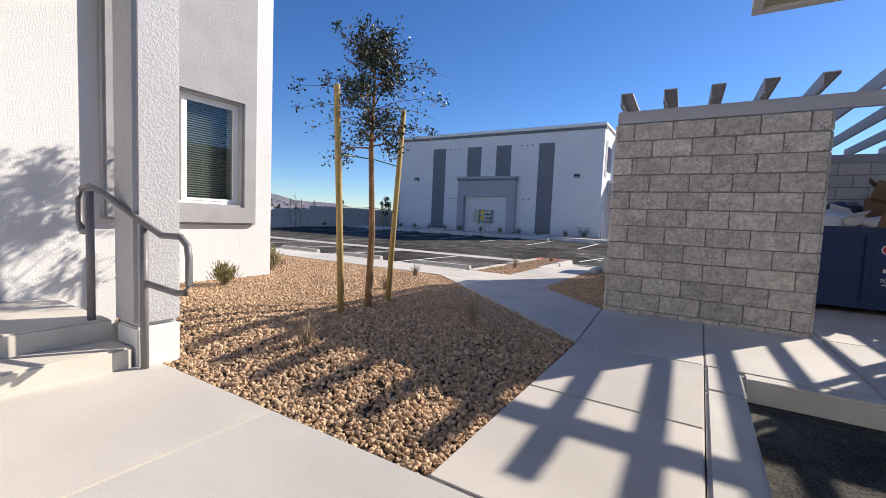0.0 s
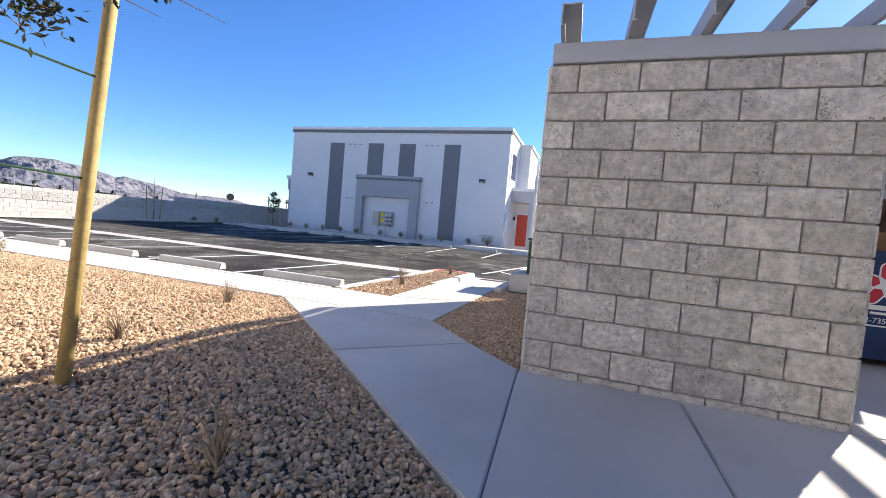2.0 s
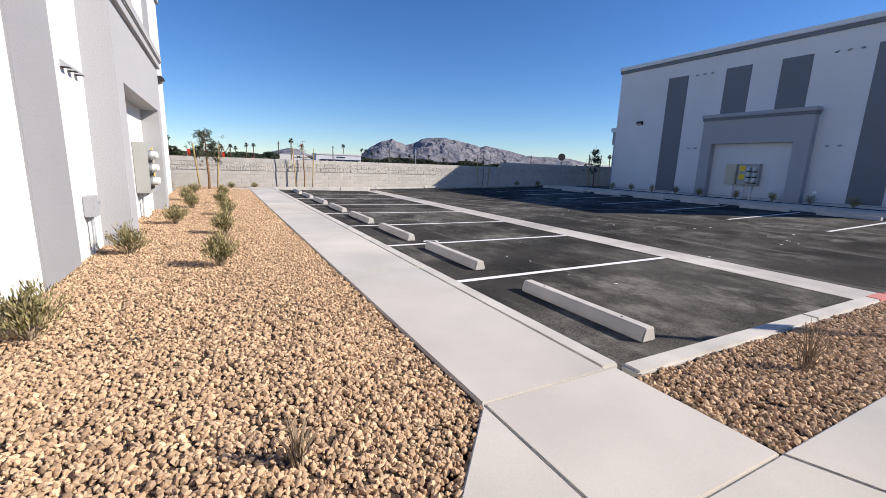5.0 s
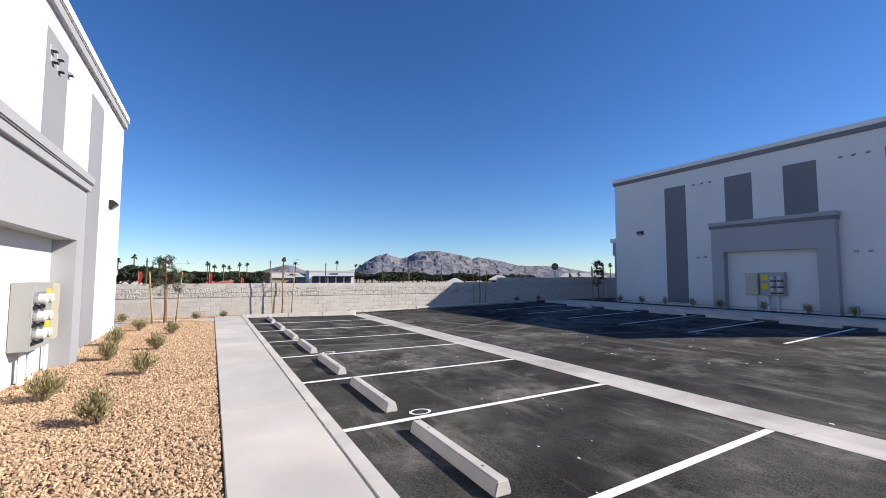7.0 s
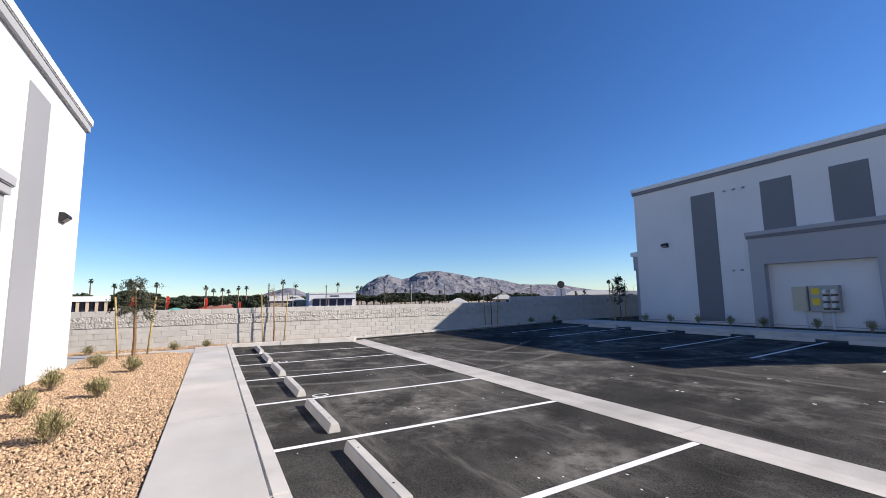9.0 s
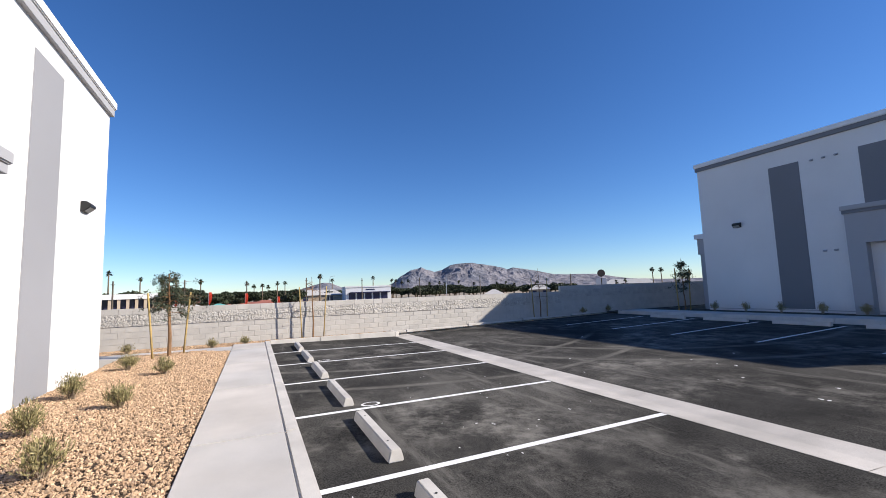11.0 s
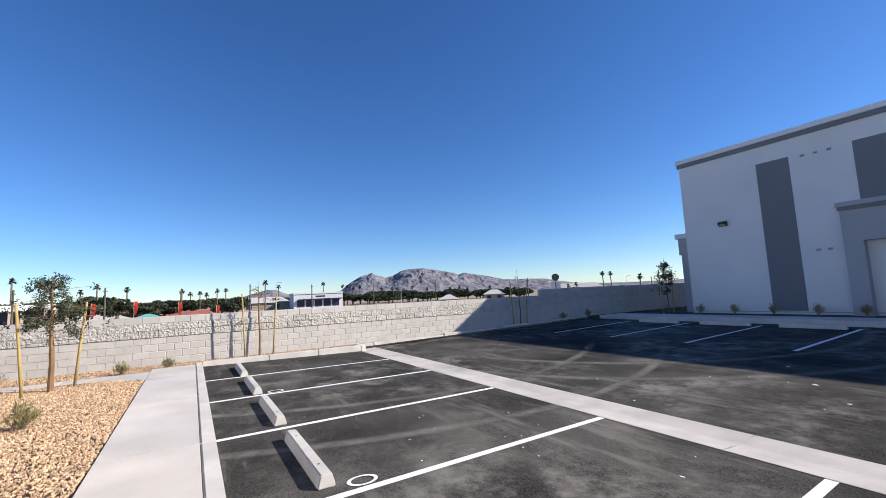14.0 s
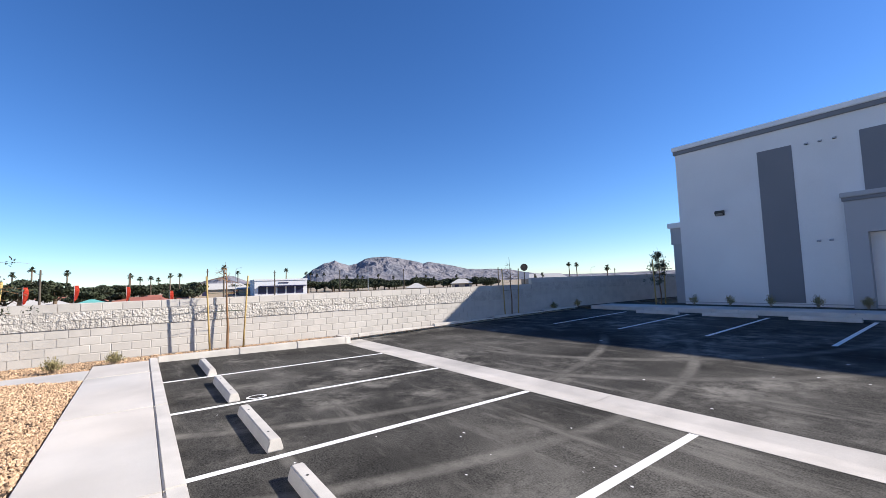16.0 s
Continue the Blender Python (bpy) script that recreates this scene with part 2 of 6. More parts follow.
CARD = mat("cardboard", (0.22, 0.135, 0.08), 0.9, vary=0.2, bump=0.5, bscale=12, dist=0.03)
BAG_WHITE = mat("white_plastic_bag", (0.70, 0.70, 0.72), 0.35, vary=0.08, bump=0.6, bscale=14, dist=0.03)
BAG_DARK = mat("dark_plastic_bag", (0.05, 0.06, 0.08), 0.35, vary=0.1, bump=0.6, bscale=14, dist=0.03)
SIGN_WHITE = mat("white_vinyl", (0.80, 0.80, 0.80), 0.5, vary=0.02, bump=0)
SIGN_RED = mat("red_vinyl", (0.55, 0.03, 0.05), 0.5, vary=0.02, bump=0)
SIGN_YELLOW = mat("yellow_sticker", (0.80, 0.55, 0.03), 0.5, vary=0.04, bump=0)
STAKE_WOOD = mat("lodgepole", (0.44, 0.31, 0.12), 0.8, vary=0.18, scale=7, grain=0.15, gscale=60, bump=0.3, bscale=40)
BARK = mat("young_bark", (0.23, 0.13, 0.065), 0.85, vary=0.25, scale=9, grain=0.2, gscale=50, bump=0.5, bscale=45)
LEAF = mat("oak_leaf", (0.055, 0.068, 0.034), 0.5, vary=0.15, grain=0.1, bump=0, per_island=0.5, tint=(0.035, 0.045, 0.025))
SHRUB = mat("shrub_leaf", (0.33, 0.28, 0.135), 0.7, vary=0.15, grain=0.1, bump=0, per_island=0.45, tint=(0.18, 0.165, 0.07))
DRY = mat("dry_twig", (0.30, 0.23, 0.16), 0.8, vary=0.15, grain=0.1, bump=0, per_island=0.3)
VINYL = mat("white_vinyl_frame", (0.80, 0.80, 0.79), 0.4, vary=0.02, bump=0)
BLIND = mat("grey_blind_slat", (0.13, 0.14, 0.135), 0.5, vary=0.03, bump=0)
# near-black colour that stands for the shade indoors
UNLIT_ROOM = mat("unlit_interior", (0.03, 0.03, 0.03), 0.9, bump=0)
RED_DOOR = mat("red_door_paint", (0.50, 0.06, 0.03), 0.45, vary=0.05, bump=0.05)
GREEN_BOX = mat("transformer_green", (0.035, 0.07, 0.035), 0.5, vary=0.06, scale=2, grain=0.03, bump=0.05)
METER_GREY = mat("meter_grey", (0.36, 0.36, 0.34), 0.5, vary=0.05, bump=0.05)
PANEL_TAN = mat("tan_panel", (0.50, 0.46, 0.34), 0.5, vary=0.04, bump=0.05)
LAMP_DARK = mat("bronze_lamp", (0.03, 0.028, 0.027), 0.45, 0.3, vary=0.05, bump=0.05)
LAMP_LENS = mat("frosted_lens", (0.60, 0.60, 0.58), 0.3, vary=0.02, bump=0)
CREAM = mat("cream_bollard_paint", (0.55, 0.50, 0.38), 0.6, vary=0.08, bump=0.1)
# rock with the bluish distance haze mixed into both its colours
HAZY_ROCK = mat("hazy_mountain_rock", (0.205, 0.195, 0.215), 0.95, vary=0.25, scale=0.02, grain=0.15, gscale=0.3, bump=0.9, bscale=0.02, dist=30, tint=(0.145, 0.15, 0.178))
FAR_TREE = mat("far_foliage", (0.035, 0.045, 0.022), 0.8, vary=0.3, scale=0.7, grain=0.2, gscale=3, bump=0, per_island=0.35)
PALM_TRUNK = mat("palm_trunk", (0.16, 0.12, 0.085), 0.9, vary=0.2, bump=0.2)
ROOF_RED = mat("red_tile_roof", (0.33, 0.12, 0.085), 0.85, vary=0.15, scale=0.5, bump=0.1)
ROOF_TEAL = mat("teal_roof", (0.14, 0.42, 0.38), 0.7, vary=0.08, bump=0.1)
ROOF_PALE = mat("pale_roof", (0.50, 0.48, 0.45), 0.8, vary=0.1, bump=0.1)
HOUSE_TAN = mat("tan_house_wall", (0.42, 0.34, 0.26), 0.9, vary=0.08, bump=0.1)
STORE_WHITE = mat("store_wall", (0.62, 0.62, 0.64), 0.8, vary=0.04, bump=0.05)
STORE_DARK = mat("store_window", (0.03, 0.03, 0.07), 0.2, vary=0.05, bump=0)
FLAG_RED = mat("red_flag_cloth", (0.65, 0.06, 0.03), 0.8, vary=0.1, bump=0.1)
POLE_WOOD = mat("utility_pole_wood", (0.11, 0.09, 0.07), 0.9, vary=0.2, bump=0.2)


def glass(name):
    m = bpy.data.materials.new(name)
    m.use_nodes = True
    b = m.node_tree.nodes["Principled BSDF"]
    b.inputs["Base Color"].default_value = (0.80, 0.90, 0.88, 1)
    b.inputs["Roughness"].default_value, b.inputs["IOR"].default_value = 0.02, 1.5
    b.inputs["Transmission Weight"].default_value = 1.0
    return m


GLASS = glass("window_glass")


# ---- makers ----
def box(bm, x0, x1, y0, y1, z0, z1):
    v = [bm.verts.new(p) for p in ((x0, y0, z0), (x1, y0, z0), (x1, y1, z0), (x0, y1, z0), (x0, y0, z1), (x1, y0, z1), (x1, y1, z1), (x0, y1, z1))]
    fs = [bm.faces.new([v[i] for i in q]) for q in ((3, 2, 1, 0), (4, 5, 6, 7), (0, 1, 5, 4), (1, 2, 6, 5), (2, 3, 7, 6), (3, 0, 4, 7))]
    return fs


def boxes(*bs, bevel=0.0):
    bm = bmesh.new()
    for b in bs:
        box(bm, *b)
    if bevel:
        bmesh.ops.bevel(bm, geom=bm.edges[:], offset=bevel, segments=2, affect="EDGES", clamp_overlap=True)
    return bm


def prism(points, z0, z1, bevel=0.0):
    """A slab with a plan outline; z1 may be a function of x and y."""
    bm = bmesh.new()
    up = z1 if callable(z1) else (lambda x, y: z1)
    a = [bm.verts.new((x, y, z0)) for x, y in points]
    b = [bm.verts.new((x, y, up(x, y))) for x, y in points]
    top = bm.faces.new(b)
    bm.faces.new(a[::-1])
    n = len(points)
    for i in range(n):
        bm.faces.new((a[i], a[(i + 1) % n], b[(i + 1) % n], b[i]))
    bmesh.ops.recalc_face_normals(bm, faces=bm.faces[:])
    if bevel:
        bmesh.ops.bevel(bm, geom=list(top.edges), offset=bevel, segments=2, affect="EDGES", clamp_overlap=True)
    return bm


def ring_x(x0, x1, outer, inner, bevel):
    """A frame in a wall that faces +x, with rounded edges on its face; outer and inner are y0, y1, z0, z1."""
    bm = bmesh.new()
    def loop(r, x):
        return [bm.verts.new((x, y, z)) for y, z in ((r[0], r[2]), (r[1], r[2]), (r[1], r[3]), (r[0], r[3]))]
    o0, i0, o1, i1 = loop(outer, x0), loop(inner, x0 - 0.07), loop(outer, x1), loop(inner, x1)
    for k in range(4):
        j = (k + 1) % 4
        bm.faces.new((o1[k], o1[j], i1[j], i1[k]))
        bm.faces.new((o0[k], o0[j], o1[j], o1[k]))
        bm.faces.new((i1[k], i1[j], i0[j], i0[k]))
        bm.faces.new((i0[k], i0[j], o0[j], o0[k]))
    bmesh.ops.recalc_face_normals(bm, faces=bm.faces[:])
    front = [e for e in bm.edges if all(abs(v.co.x - x1) < 1e-6 for v in e.verts) and any(abs(f.normal.x) < 0.5 for f in e.link_faces)]
    bmesh.ops.bevel(bm, geom=front, offset=bevel, segments=4, affect="EDGES", clamp_overlap=True)
    return bm


def tube(bm, pts, radii, sides=8, cap=True):
    """A round bar through points, with a radius at each."""
    pts = [Vector(p) for p in pts]
    if not hasattr(radii, "__len__"):
        radii = [radii] * len(pts)
    rings = []
    ref = Vector((0.31, 0.17, 0.93)).normalized()
    for i, p in enumerate(pts):
        d = (pts[min(i + 1, len(pts) - 1)] - pts[max(i - 1, 0)]).normalized()
        r0 = ref if abs(d.dot(ref)) < 0.9 else Vector((1, 0, 0))
        u = d.cross(r0).normalized()
        w = d.cross(u)
        rings.append([bm.verts.new(p + radii[i] * (u * math.cos(k * math.tau / sides) + w * math.sin(k * math.tau / sides))) for k in range(sides)])
    for a, b in zip(rings, rings[1:]):
        for k in range(sides):
            bm.faces.new((a[k], a[(k + 1) % sides], b[(k + 1) % sides], b[k]))
    if cap:
        bm.faces.new(rings[0][::-1])
        bm.faces.new(rings[-1])


def mesh_of(bm, name, material, smooth=False):
    me = bpy.data.meshes.new(name)
    bmesh.ops.recalc_face_normals(bm, faces=bm.faces[:])
    bm.to_mesh(me)
    bm.free()
    if smooth:
        for p in me.polygons:
            p.use_smooth = True
    me.materials.append(material)
    return me


def part(name, bm, material, parent=None, label="", smooth=False):
    ob = new(name, mesh_of(bm, name, material, smooth))
    if parent is not None:
        ob.parent = parent
    if label:
        ob["label"] = label
    return ob


def thing(name, label, category, group="", kind="", at=(0, 0, 0), turn=0.0):
    ob = new(name)
    ob.matrix_basis = pose(*at, 0, 0, turn)
    return tagged(ob, label, category, group, kind)


def solid(name, bm, material, label, category, kind="", group="", smooth=False):
    return tagged(part(name, bm, material, None, "", smooth), label, category, group, kind)


def bulk(name, verts, faces, material, parent=None):
    """One mesh from arrays (all faces with the same number of corners)."""
    me = bpy.data.meshes.new(name)
    n, k = faces.shape
    me.vertices.add(len(verts)); me.vertices.foreach_set("co", verts.astype(np.float32).ravel())
    me.loops.add(n * k); me.loops.foreach_set("vertex_index", faces.astype(np.int32).ravel())
    me.polygons.add(n)
    me.polygons.foreach_set("loop_start", np.arange(0, n * k, k, dtype=np.int32))
    me.update(calc_edges=True)
    me.polygons.foreach_set("use_smooth", np.zeros(n, dtype=bool))
    me.validate()
    me.materials.append(material)
    ob = new(name, me)
    if parent is not None:
        ob.parent = parent
    return ob


def clean_text(body, size, at_pose, material, parent, name="lettering"):
    cu = bpy.data.curves.new(name, "FONT")
    cu.body, cu.size, cu.extrude, cu.align_x, cu.align_y = body, size, 0.001, "CENTER", "CENTER"
    cu.materials.append(material)
    ob = new(name, cu)
    ob.parent, ob.matrix_basis = parent, at_pose
    return ob


def lot(y):
    """Height of the asphalt: it falls from both sides to the valley gutter."""
    if y < 12.53:
        return -0.13 - 0.07 * (y - 7.8) / 4.73
    if y < 13.28:
        return -0.20
    return -0.20 + 0.32 * (y - 13.28) / 13.72


def bed(x, y):
    """Height of the gravel bed, mounded a little away from its edges."""
    d = min(-0.75 - x, y - 1.34, 6.65 - y, ((-0.75 - x) - (y - 3.77) * 1.122) * 0.665)
    k = max(0.0, min(1.0, d / 0.9))
    return -0.03 + (0.11 if x > -6 else 0.11 - 0.04 * min(1.0, (-6 - x) / 6)) * k * k * (3 - 2 * k)

# ---- ground and paving ----
bm = bmesh.new()
rings = []
for r, z in ((0.5, -0.7), (60, -0.7), (400, -0.9), (4500, -2.0)):
    rings.append([bm.verts.new((-10 + r * math.cos(k * math.tau / 48), 12 + r * math.sin(k * math.tau / 48), z)) for k in range(48)])
for a, b in zip(rings, rings[1:]):
    for k in range(48):
        bm.faces.new((a[k], a[(k + 1) % 48], b[(k + 1) % 48], b[k]))
bm.faces.new(rings[0])
solid("ground", bm, EARTH, "dry pale desert earth reaching to the horizon", "ground", "structure")

LOT_W, LOT_N, LOT_E = -24.3, -25.0, 60.0
bm = bmesh.new()
ys = [7.82, 10.2, 12.53]
for y0, y1 in zip(ys, ys[1:]):
    q = [bm.verts.new(p) for p in ((LOT_W, y0, lot(y0)), (-4.05, y0, lot(y0)), (-4.05, y1, lot(y1)), (LOT_W, y1, lot(y1)))]
    bm.faces.new(q)
solid("asphalt_stalls", bm, ASPHALT, "dark new asphalt with dusty tyre marks and white stall lines", "asphalt", "structure")
bm = bmesh.new()
ys = [13.28, 17, 21, 24.8]
for y0, y1 in zip(ys, ys[1:]):
    q = [bm.verts.new(p) for p in ((LOT_N, y0, lot(y0)), (LOT_E, y0, lot(y0)), (LOT_E, y1, lot(y1)), (LOT_N, y1, lot(y1)))]
    bm.faces.new(q)
solid("road", bm, ASPHALT, "dark asphalt drive aisle with dusty turning tyre marks", "asphalt", "structure")
bm = bmesh.new()
for x0, x1, y0, y1 in ((-3.0, 60, 12.75, 13.28), (0.47, 60, -12, 3.62)):
    z0 = -0.2 if y0 > 5 else -0.16
    bm.faces.new([bm.verts.new(p) for p in ((x0, y0, z0), (x1, y0, z0), (x1, y1, z0), (x0, y1, z0))])
solid("asphalt_drive", bm, ASPHALT, "dark asphalt drive beside the concrete walk", "asphalt", "structure")

# valley gutter: concrete band in lengths
gut = thing("valley_gutter", "pale concrete valley gutter band across the asphalt lot", "gutter", kind="structure")
x = LOT_N
while x < 8:
    x1 = x + 3.05
    bm = bmesh.new()
    prof = ((12.53, -0.196), (12.90, -0.215), (13.28, -0.196))
    for (ya, za), (yb, zb) in zip(prof, prof[1:]):
        bm.faces.new([bm.verts.new(p) for p in ((x, ya, za), (x1 - 0.008, ya, za), (x1 - 0.008, yb, zb), (x, yb, zb))])
    box(bm, x, x1, 12.53, 13.28, -0.4, -0.22)
    part("gutter_slab", bm, GUTTER, gut)
    x = x1

GAP = 0.006


def slab(parent, pts, z=0.0, thick=0.28, material=None, name="slab"):
    """One paving panel, drawn in from its outline by the joint."""
    c = Vector((sum(p[0] for p in pts) / len(pts), sum(p[1] for p in pts) / len(pts)))
    q = []
    for p in pts:
        d = Vector(p) - c
        q.append(tuple(c + d * (1 - GAP / max(d.length, 0.2))))
    return part(name, prism(q, z - thick, z, 0.008), material or CONCRETE, parent)


pav = thing("pavement", "pale broom-finished concrete walk with tooled joints", "pavement", kind="structure")
PX0, PX1 = -0.74, 0.24          # walk beside the gravel bed
for y0, y1 in ((1.34, 2.53), (2.53, 3.77)):
    slab(pav, ((PX0, y0), (PX1, y0), (PX1, y1), (PX0, y1)))
slab(pav, ((PX0, 3.77), (PX1, 3.77), (PX1, 5.5), (-0.86, 5.5)))
slab(pav, ((PX0, 3.77), (-0.86, 5.52), (-1.38, 6.02), (-2.25, 5.13)))
slab(pav, ((-2.25, 5.13), (-1.38, 6.02), (-1.98, 6.66), (-4.02, 6.66)))
slab(pav, ((-4.02, 6.66), (-3.05, 6.66), (-3.05, 7.74), (-4.02, 7.74)))
slab(pav, ((-3.05, 6.66), (-1.98, 6.66), (-1.98, 8.15), (-3.05, 7.74)))
slab(pav, ((-3.05, 7.74), (-1.98, 8.15), (-1.98, 9.6), (-3.05, 9.6)))
# ramp down to the lot
part("ramp_slab", prism(((-3.0, 9.61), (-1.98, 9.61), (-1.98, 12.75), (-3.0, 12.75)), -0.5, lambda x, y: -0.185 * (y - 9.61) / 3.14), CONCRETE, pav)
# entrance slabs south of the bed
for x0, x1 in ((-2.95, -1.72), (-1.72, 0.24)):
    for y0, y1 in ((-0.3, 1.34), (-2.0, -0.3), (-4.0, -2.0)):
        slab(pav, ((x0, y0), (x1, y0), (x1, y1), (x0, y1)))
# apron of the enclosure
for x0, x1 in ((0.24, 1.25), (1.25, 2.9), (2.9, 6.2)):
    slab(pav, ((x0, 3.765), (x1, 3.765), (x1, 5.5), (x0, 5.5)))
    slab(pav, ((max(x0, -0.64), 5.5), (x1, 5.5), (x1, 9.6), (max(x0, -0.64), 9.6)))
slab(pav, ((-0.64, 5.72), (0.24, 5.72), (0.24, 9.6), (-0.64, 9.6)))
# the long walk beside the stalls
x = -4.02
while x > -22.2:
    x1 = max(x - 3.04, -22.3)
    slab(pav, ((x1, 6.66), (x, 6.66), (x, 7.65), (x1, 7.65)))
    x = x1
slab(pav, ((-23.9, 6.66), (-22.3, 6.66), (-22.3, 7.65), (-23.9, 7.65)))
for y0, y1 in ((5.0, 6.66), (3.3, 5.0), (1.6, 3.3), (-0.2, 1.6)):
    slab(pav, ((-23.4, y0), (-22.3, y0), (-22.3, y1), (-23.4, y1)), z=-0.005)
# far walk in front of the far building
x = -24.2
while x < 4:
    slab(pav, ((x, 25.0), (x + 3.04, 25.0), (x + 3.04, 26.3), (x, 26.3)), z=0.24)
    x += 3.04

kerb = thing("kerb", "pale concrete kerb along the walk and the planter", "kerb", kind="structure")


def kerb_run(x0, x1, y0, y1, z=0.0, low=-0.45, material=None):
    part("kerb_stone", boxes((x0, x1, y0, y1, low, z), bevel=0.018), material or KERB, kerb)


x = -4.05
while x > -24.2:
    x1 = max(x - 3.04, -24.3)
    kerb_run(x1 + 0.003, x - 0.003, 7.655, 7.82, 0.0)
    x = x1
for y0, y1 in ((7.83, 9.6), (9.606, 11.1), (11.106, 12.55)):
    kerb_run(-24.46, -24.3, y0, y1, 0.0)
kerb_run(-25.16, -24.31, 12.556, 12.72, -0.02)
kerb_run(-25.16, -25.0, 12.726, 13.28, -0.05)
for y0, y1 in ((13.29, 16.3), (16.306, 19.3), (19.306, 22.3), (22.306, 24.8)):
    kerb_run(-25.16, -25.0, y0, y1, lot((y0 + y1) / 2) + 0.13)
x = -24.3
while x < 20:
    kerb_run(x + 0.003, x + 3.037, 24.8, 24.97, lot(24.8) + 0.16)
    x += 3.04
# planter island beside the first stall
kerb_run(-4.05, -3.89, 7.83, 10.4, 0.0)
kerb_run(-4.05, -3.89, 10.406, 11.9, 0.0)
kerb_run(-4.05, -3.89, 11.906, 12.3, 0.0, material=RED_PAINT)
kerb_run(-4.02, -3.1, 12.31, 12.47, 0.0, material=RED_PAINT)
kerb_run(-3.16, -3.02, 9.65, 12.46, 0.0)
kerb_run(-1.96, -1.80, 9.7, 12.7, 0.06)
# drop beside the walk and the apron
for y0, y1 in ((-12, -6), (-5.994, -2.6), (-2.594, 0.6), (0.606, 3.2)):
    kerb_run(0.245, 0.47, y0, y1, 0.0)
for x0, x1 in ((0.48, 3.4), (3.406, 6.4)):
    kerb_run(x0, x1, 3.60, 3.757, 0.0)
kerb_run(0.245, 0.475, 3.206, 3.76, 0.0)

# gravel beds under the loose stones, coloured dark as the shade in the gaps
BED_A = ((-2.97, 1.345), (-0.75, 1.345), (-0.75, 3.77), (-2.255, 5.135), (-4.03, 6.65), (-22.29, 6.65), (-22.29, 3.9), (-5.3, 3.9), (-5.3, 1.345))


def grid_bed(name, x0, x1, y0, y1, step, height, inside, label):
    nx, ny = int((x1 - x0) / step) + 1, int((y1 - y0) / step) + 1
    bm = bmesh.new()
    vs = {}
    for i in range(nx):
        for j in range(ny):
            a, b = x0 + i * step, y0 + j * step
            if all(inside(a + u * step, b + v * step) for u in (0, 1) for v in (0, 1)):
                q = []
                for u, v in ((0, 0), (1, 0), (1, 1), (0, 1)):
                    k = (i + u, j + v)
                    if k not in vs:
                        vs[k] = bm.verts.new((x0 + k[0] * step, y0 + k[1] * step, height(x0 + k[0] * step, y0 + k[1] * step)))
                    q.append(vs[k])
                bm.faces.new(q)
    solid(name, bm, GRAVEL_GAP_SHADE, label, "gravel bed", "structure", smooth=True)


def in_poly(x, y, poly):
    c, n = False, len(poly)
    for i in range(n):
        (xa, ya), (xb, yb) = poly[i], poly[i - 1]
        if (ya > y) != (yb > y) and x < (xb - xa) * (y - ya) / (yb - ya) + xa:
            c = not c
    return c


def in_bed_a(x, y):
    if y > 6.70 or y < 1.3 or x < -22.34 or x > -0.70:
        return False
    if y > 3.72 and x > -0.70 - (y - 3.72) * 1.122:
        return False
    if x < -2.9 and y < 1.62 and x > -4.4:
        return x > -3.5
    return not (x < -5.45 and y < 4.0)


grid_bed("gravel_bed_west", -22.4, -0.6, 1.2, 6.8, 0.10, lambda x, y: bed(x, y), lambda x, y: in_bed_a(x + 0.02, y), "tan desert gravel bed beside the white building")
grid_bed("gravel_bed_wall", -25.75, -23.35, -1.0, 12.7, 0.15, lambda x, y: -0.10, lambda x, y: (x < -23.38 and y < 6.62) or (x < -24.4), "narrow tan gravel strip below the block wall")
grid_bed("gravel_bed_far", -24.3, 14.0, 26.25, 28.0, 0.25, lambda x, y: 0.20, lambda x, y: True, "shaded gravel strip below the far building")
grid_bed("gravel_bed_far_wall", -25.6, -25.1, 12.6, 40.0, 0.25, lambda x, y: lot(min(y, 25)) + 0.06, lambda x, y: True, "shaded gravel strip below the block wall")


def in_bed_b(x, y):
    return -2.02 < x < -0.84 and y < 13.0 and y > 5.45 and x > -0.86 - (y - 5.52) and (y < 9.8 or x > -1.80)


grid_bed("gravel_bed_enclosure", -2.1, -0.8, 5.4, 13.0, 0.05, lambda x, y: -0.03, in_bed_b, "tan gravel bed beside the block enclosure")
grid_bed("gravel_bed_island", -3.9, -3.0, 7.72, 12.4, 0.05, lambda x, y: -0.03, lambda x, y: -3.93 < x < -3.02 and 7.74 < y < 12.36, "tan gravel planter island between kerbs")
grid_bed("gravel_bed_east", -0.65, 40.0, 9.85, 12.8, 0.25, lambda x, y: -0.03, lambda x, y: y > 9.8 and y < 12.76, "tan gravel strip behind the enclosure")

# ---- stall paint ----
FRONT = [-6.66 - 2.485 * k for k in range(7)]
BACK = [-22.1 + 2.5 * k for k in range(13)]


def paint_quad(bm, x0, y0, x1, y1, w):
    d = Vector((x1 - x0, y1 - y0)).normalized() * (w / 2)
    nx, ny = -d.y, d.x
    steps = max(1, int(math.hypot(x1 - x0, y1 - y0) / 0.8))
    prev = None
    for i in range(steps + 1):
        t = i / steps
        cx, cy = x0 + (x1 - x0) * t, y0 + (y1 - y0) * t
        cur = (bm.verts.new((cx + nx, cy + ny, lot(cy + ny) + 0.005)), bm.verts.new((cx - nx, cy - ny, lot(cy - ny) + 0.005)))
        if prev:
            bm.faces.new((prev[0], prev[1], cur[1], cur[0]))
        prev = cur


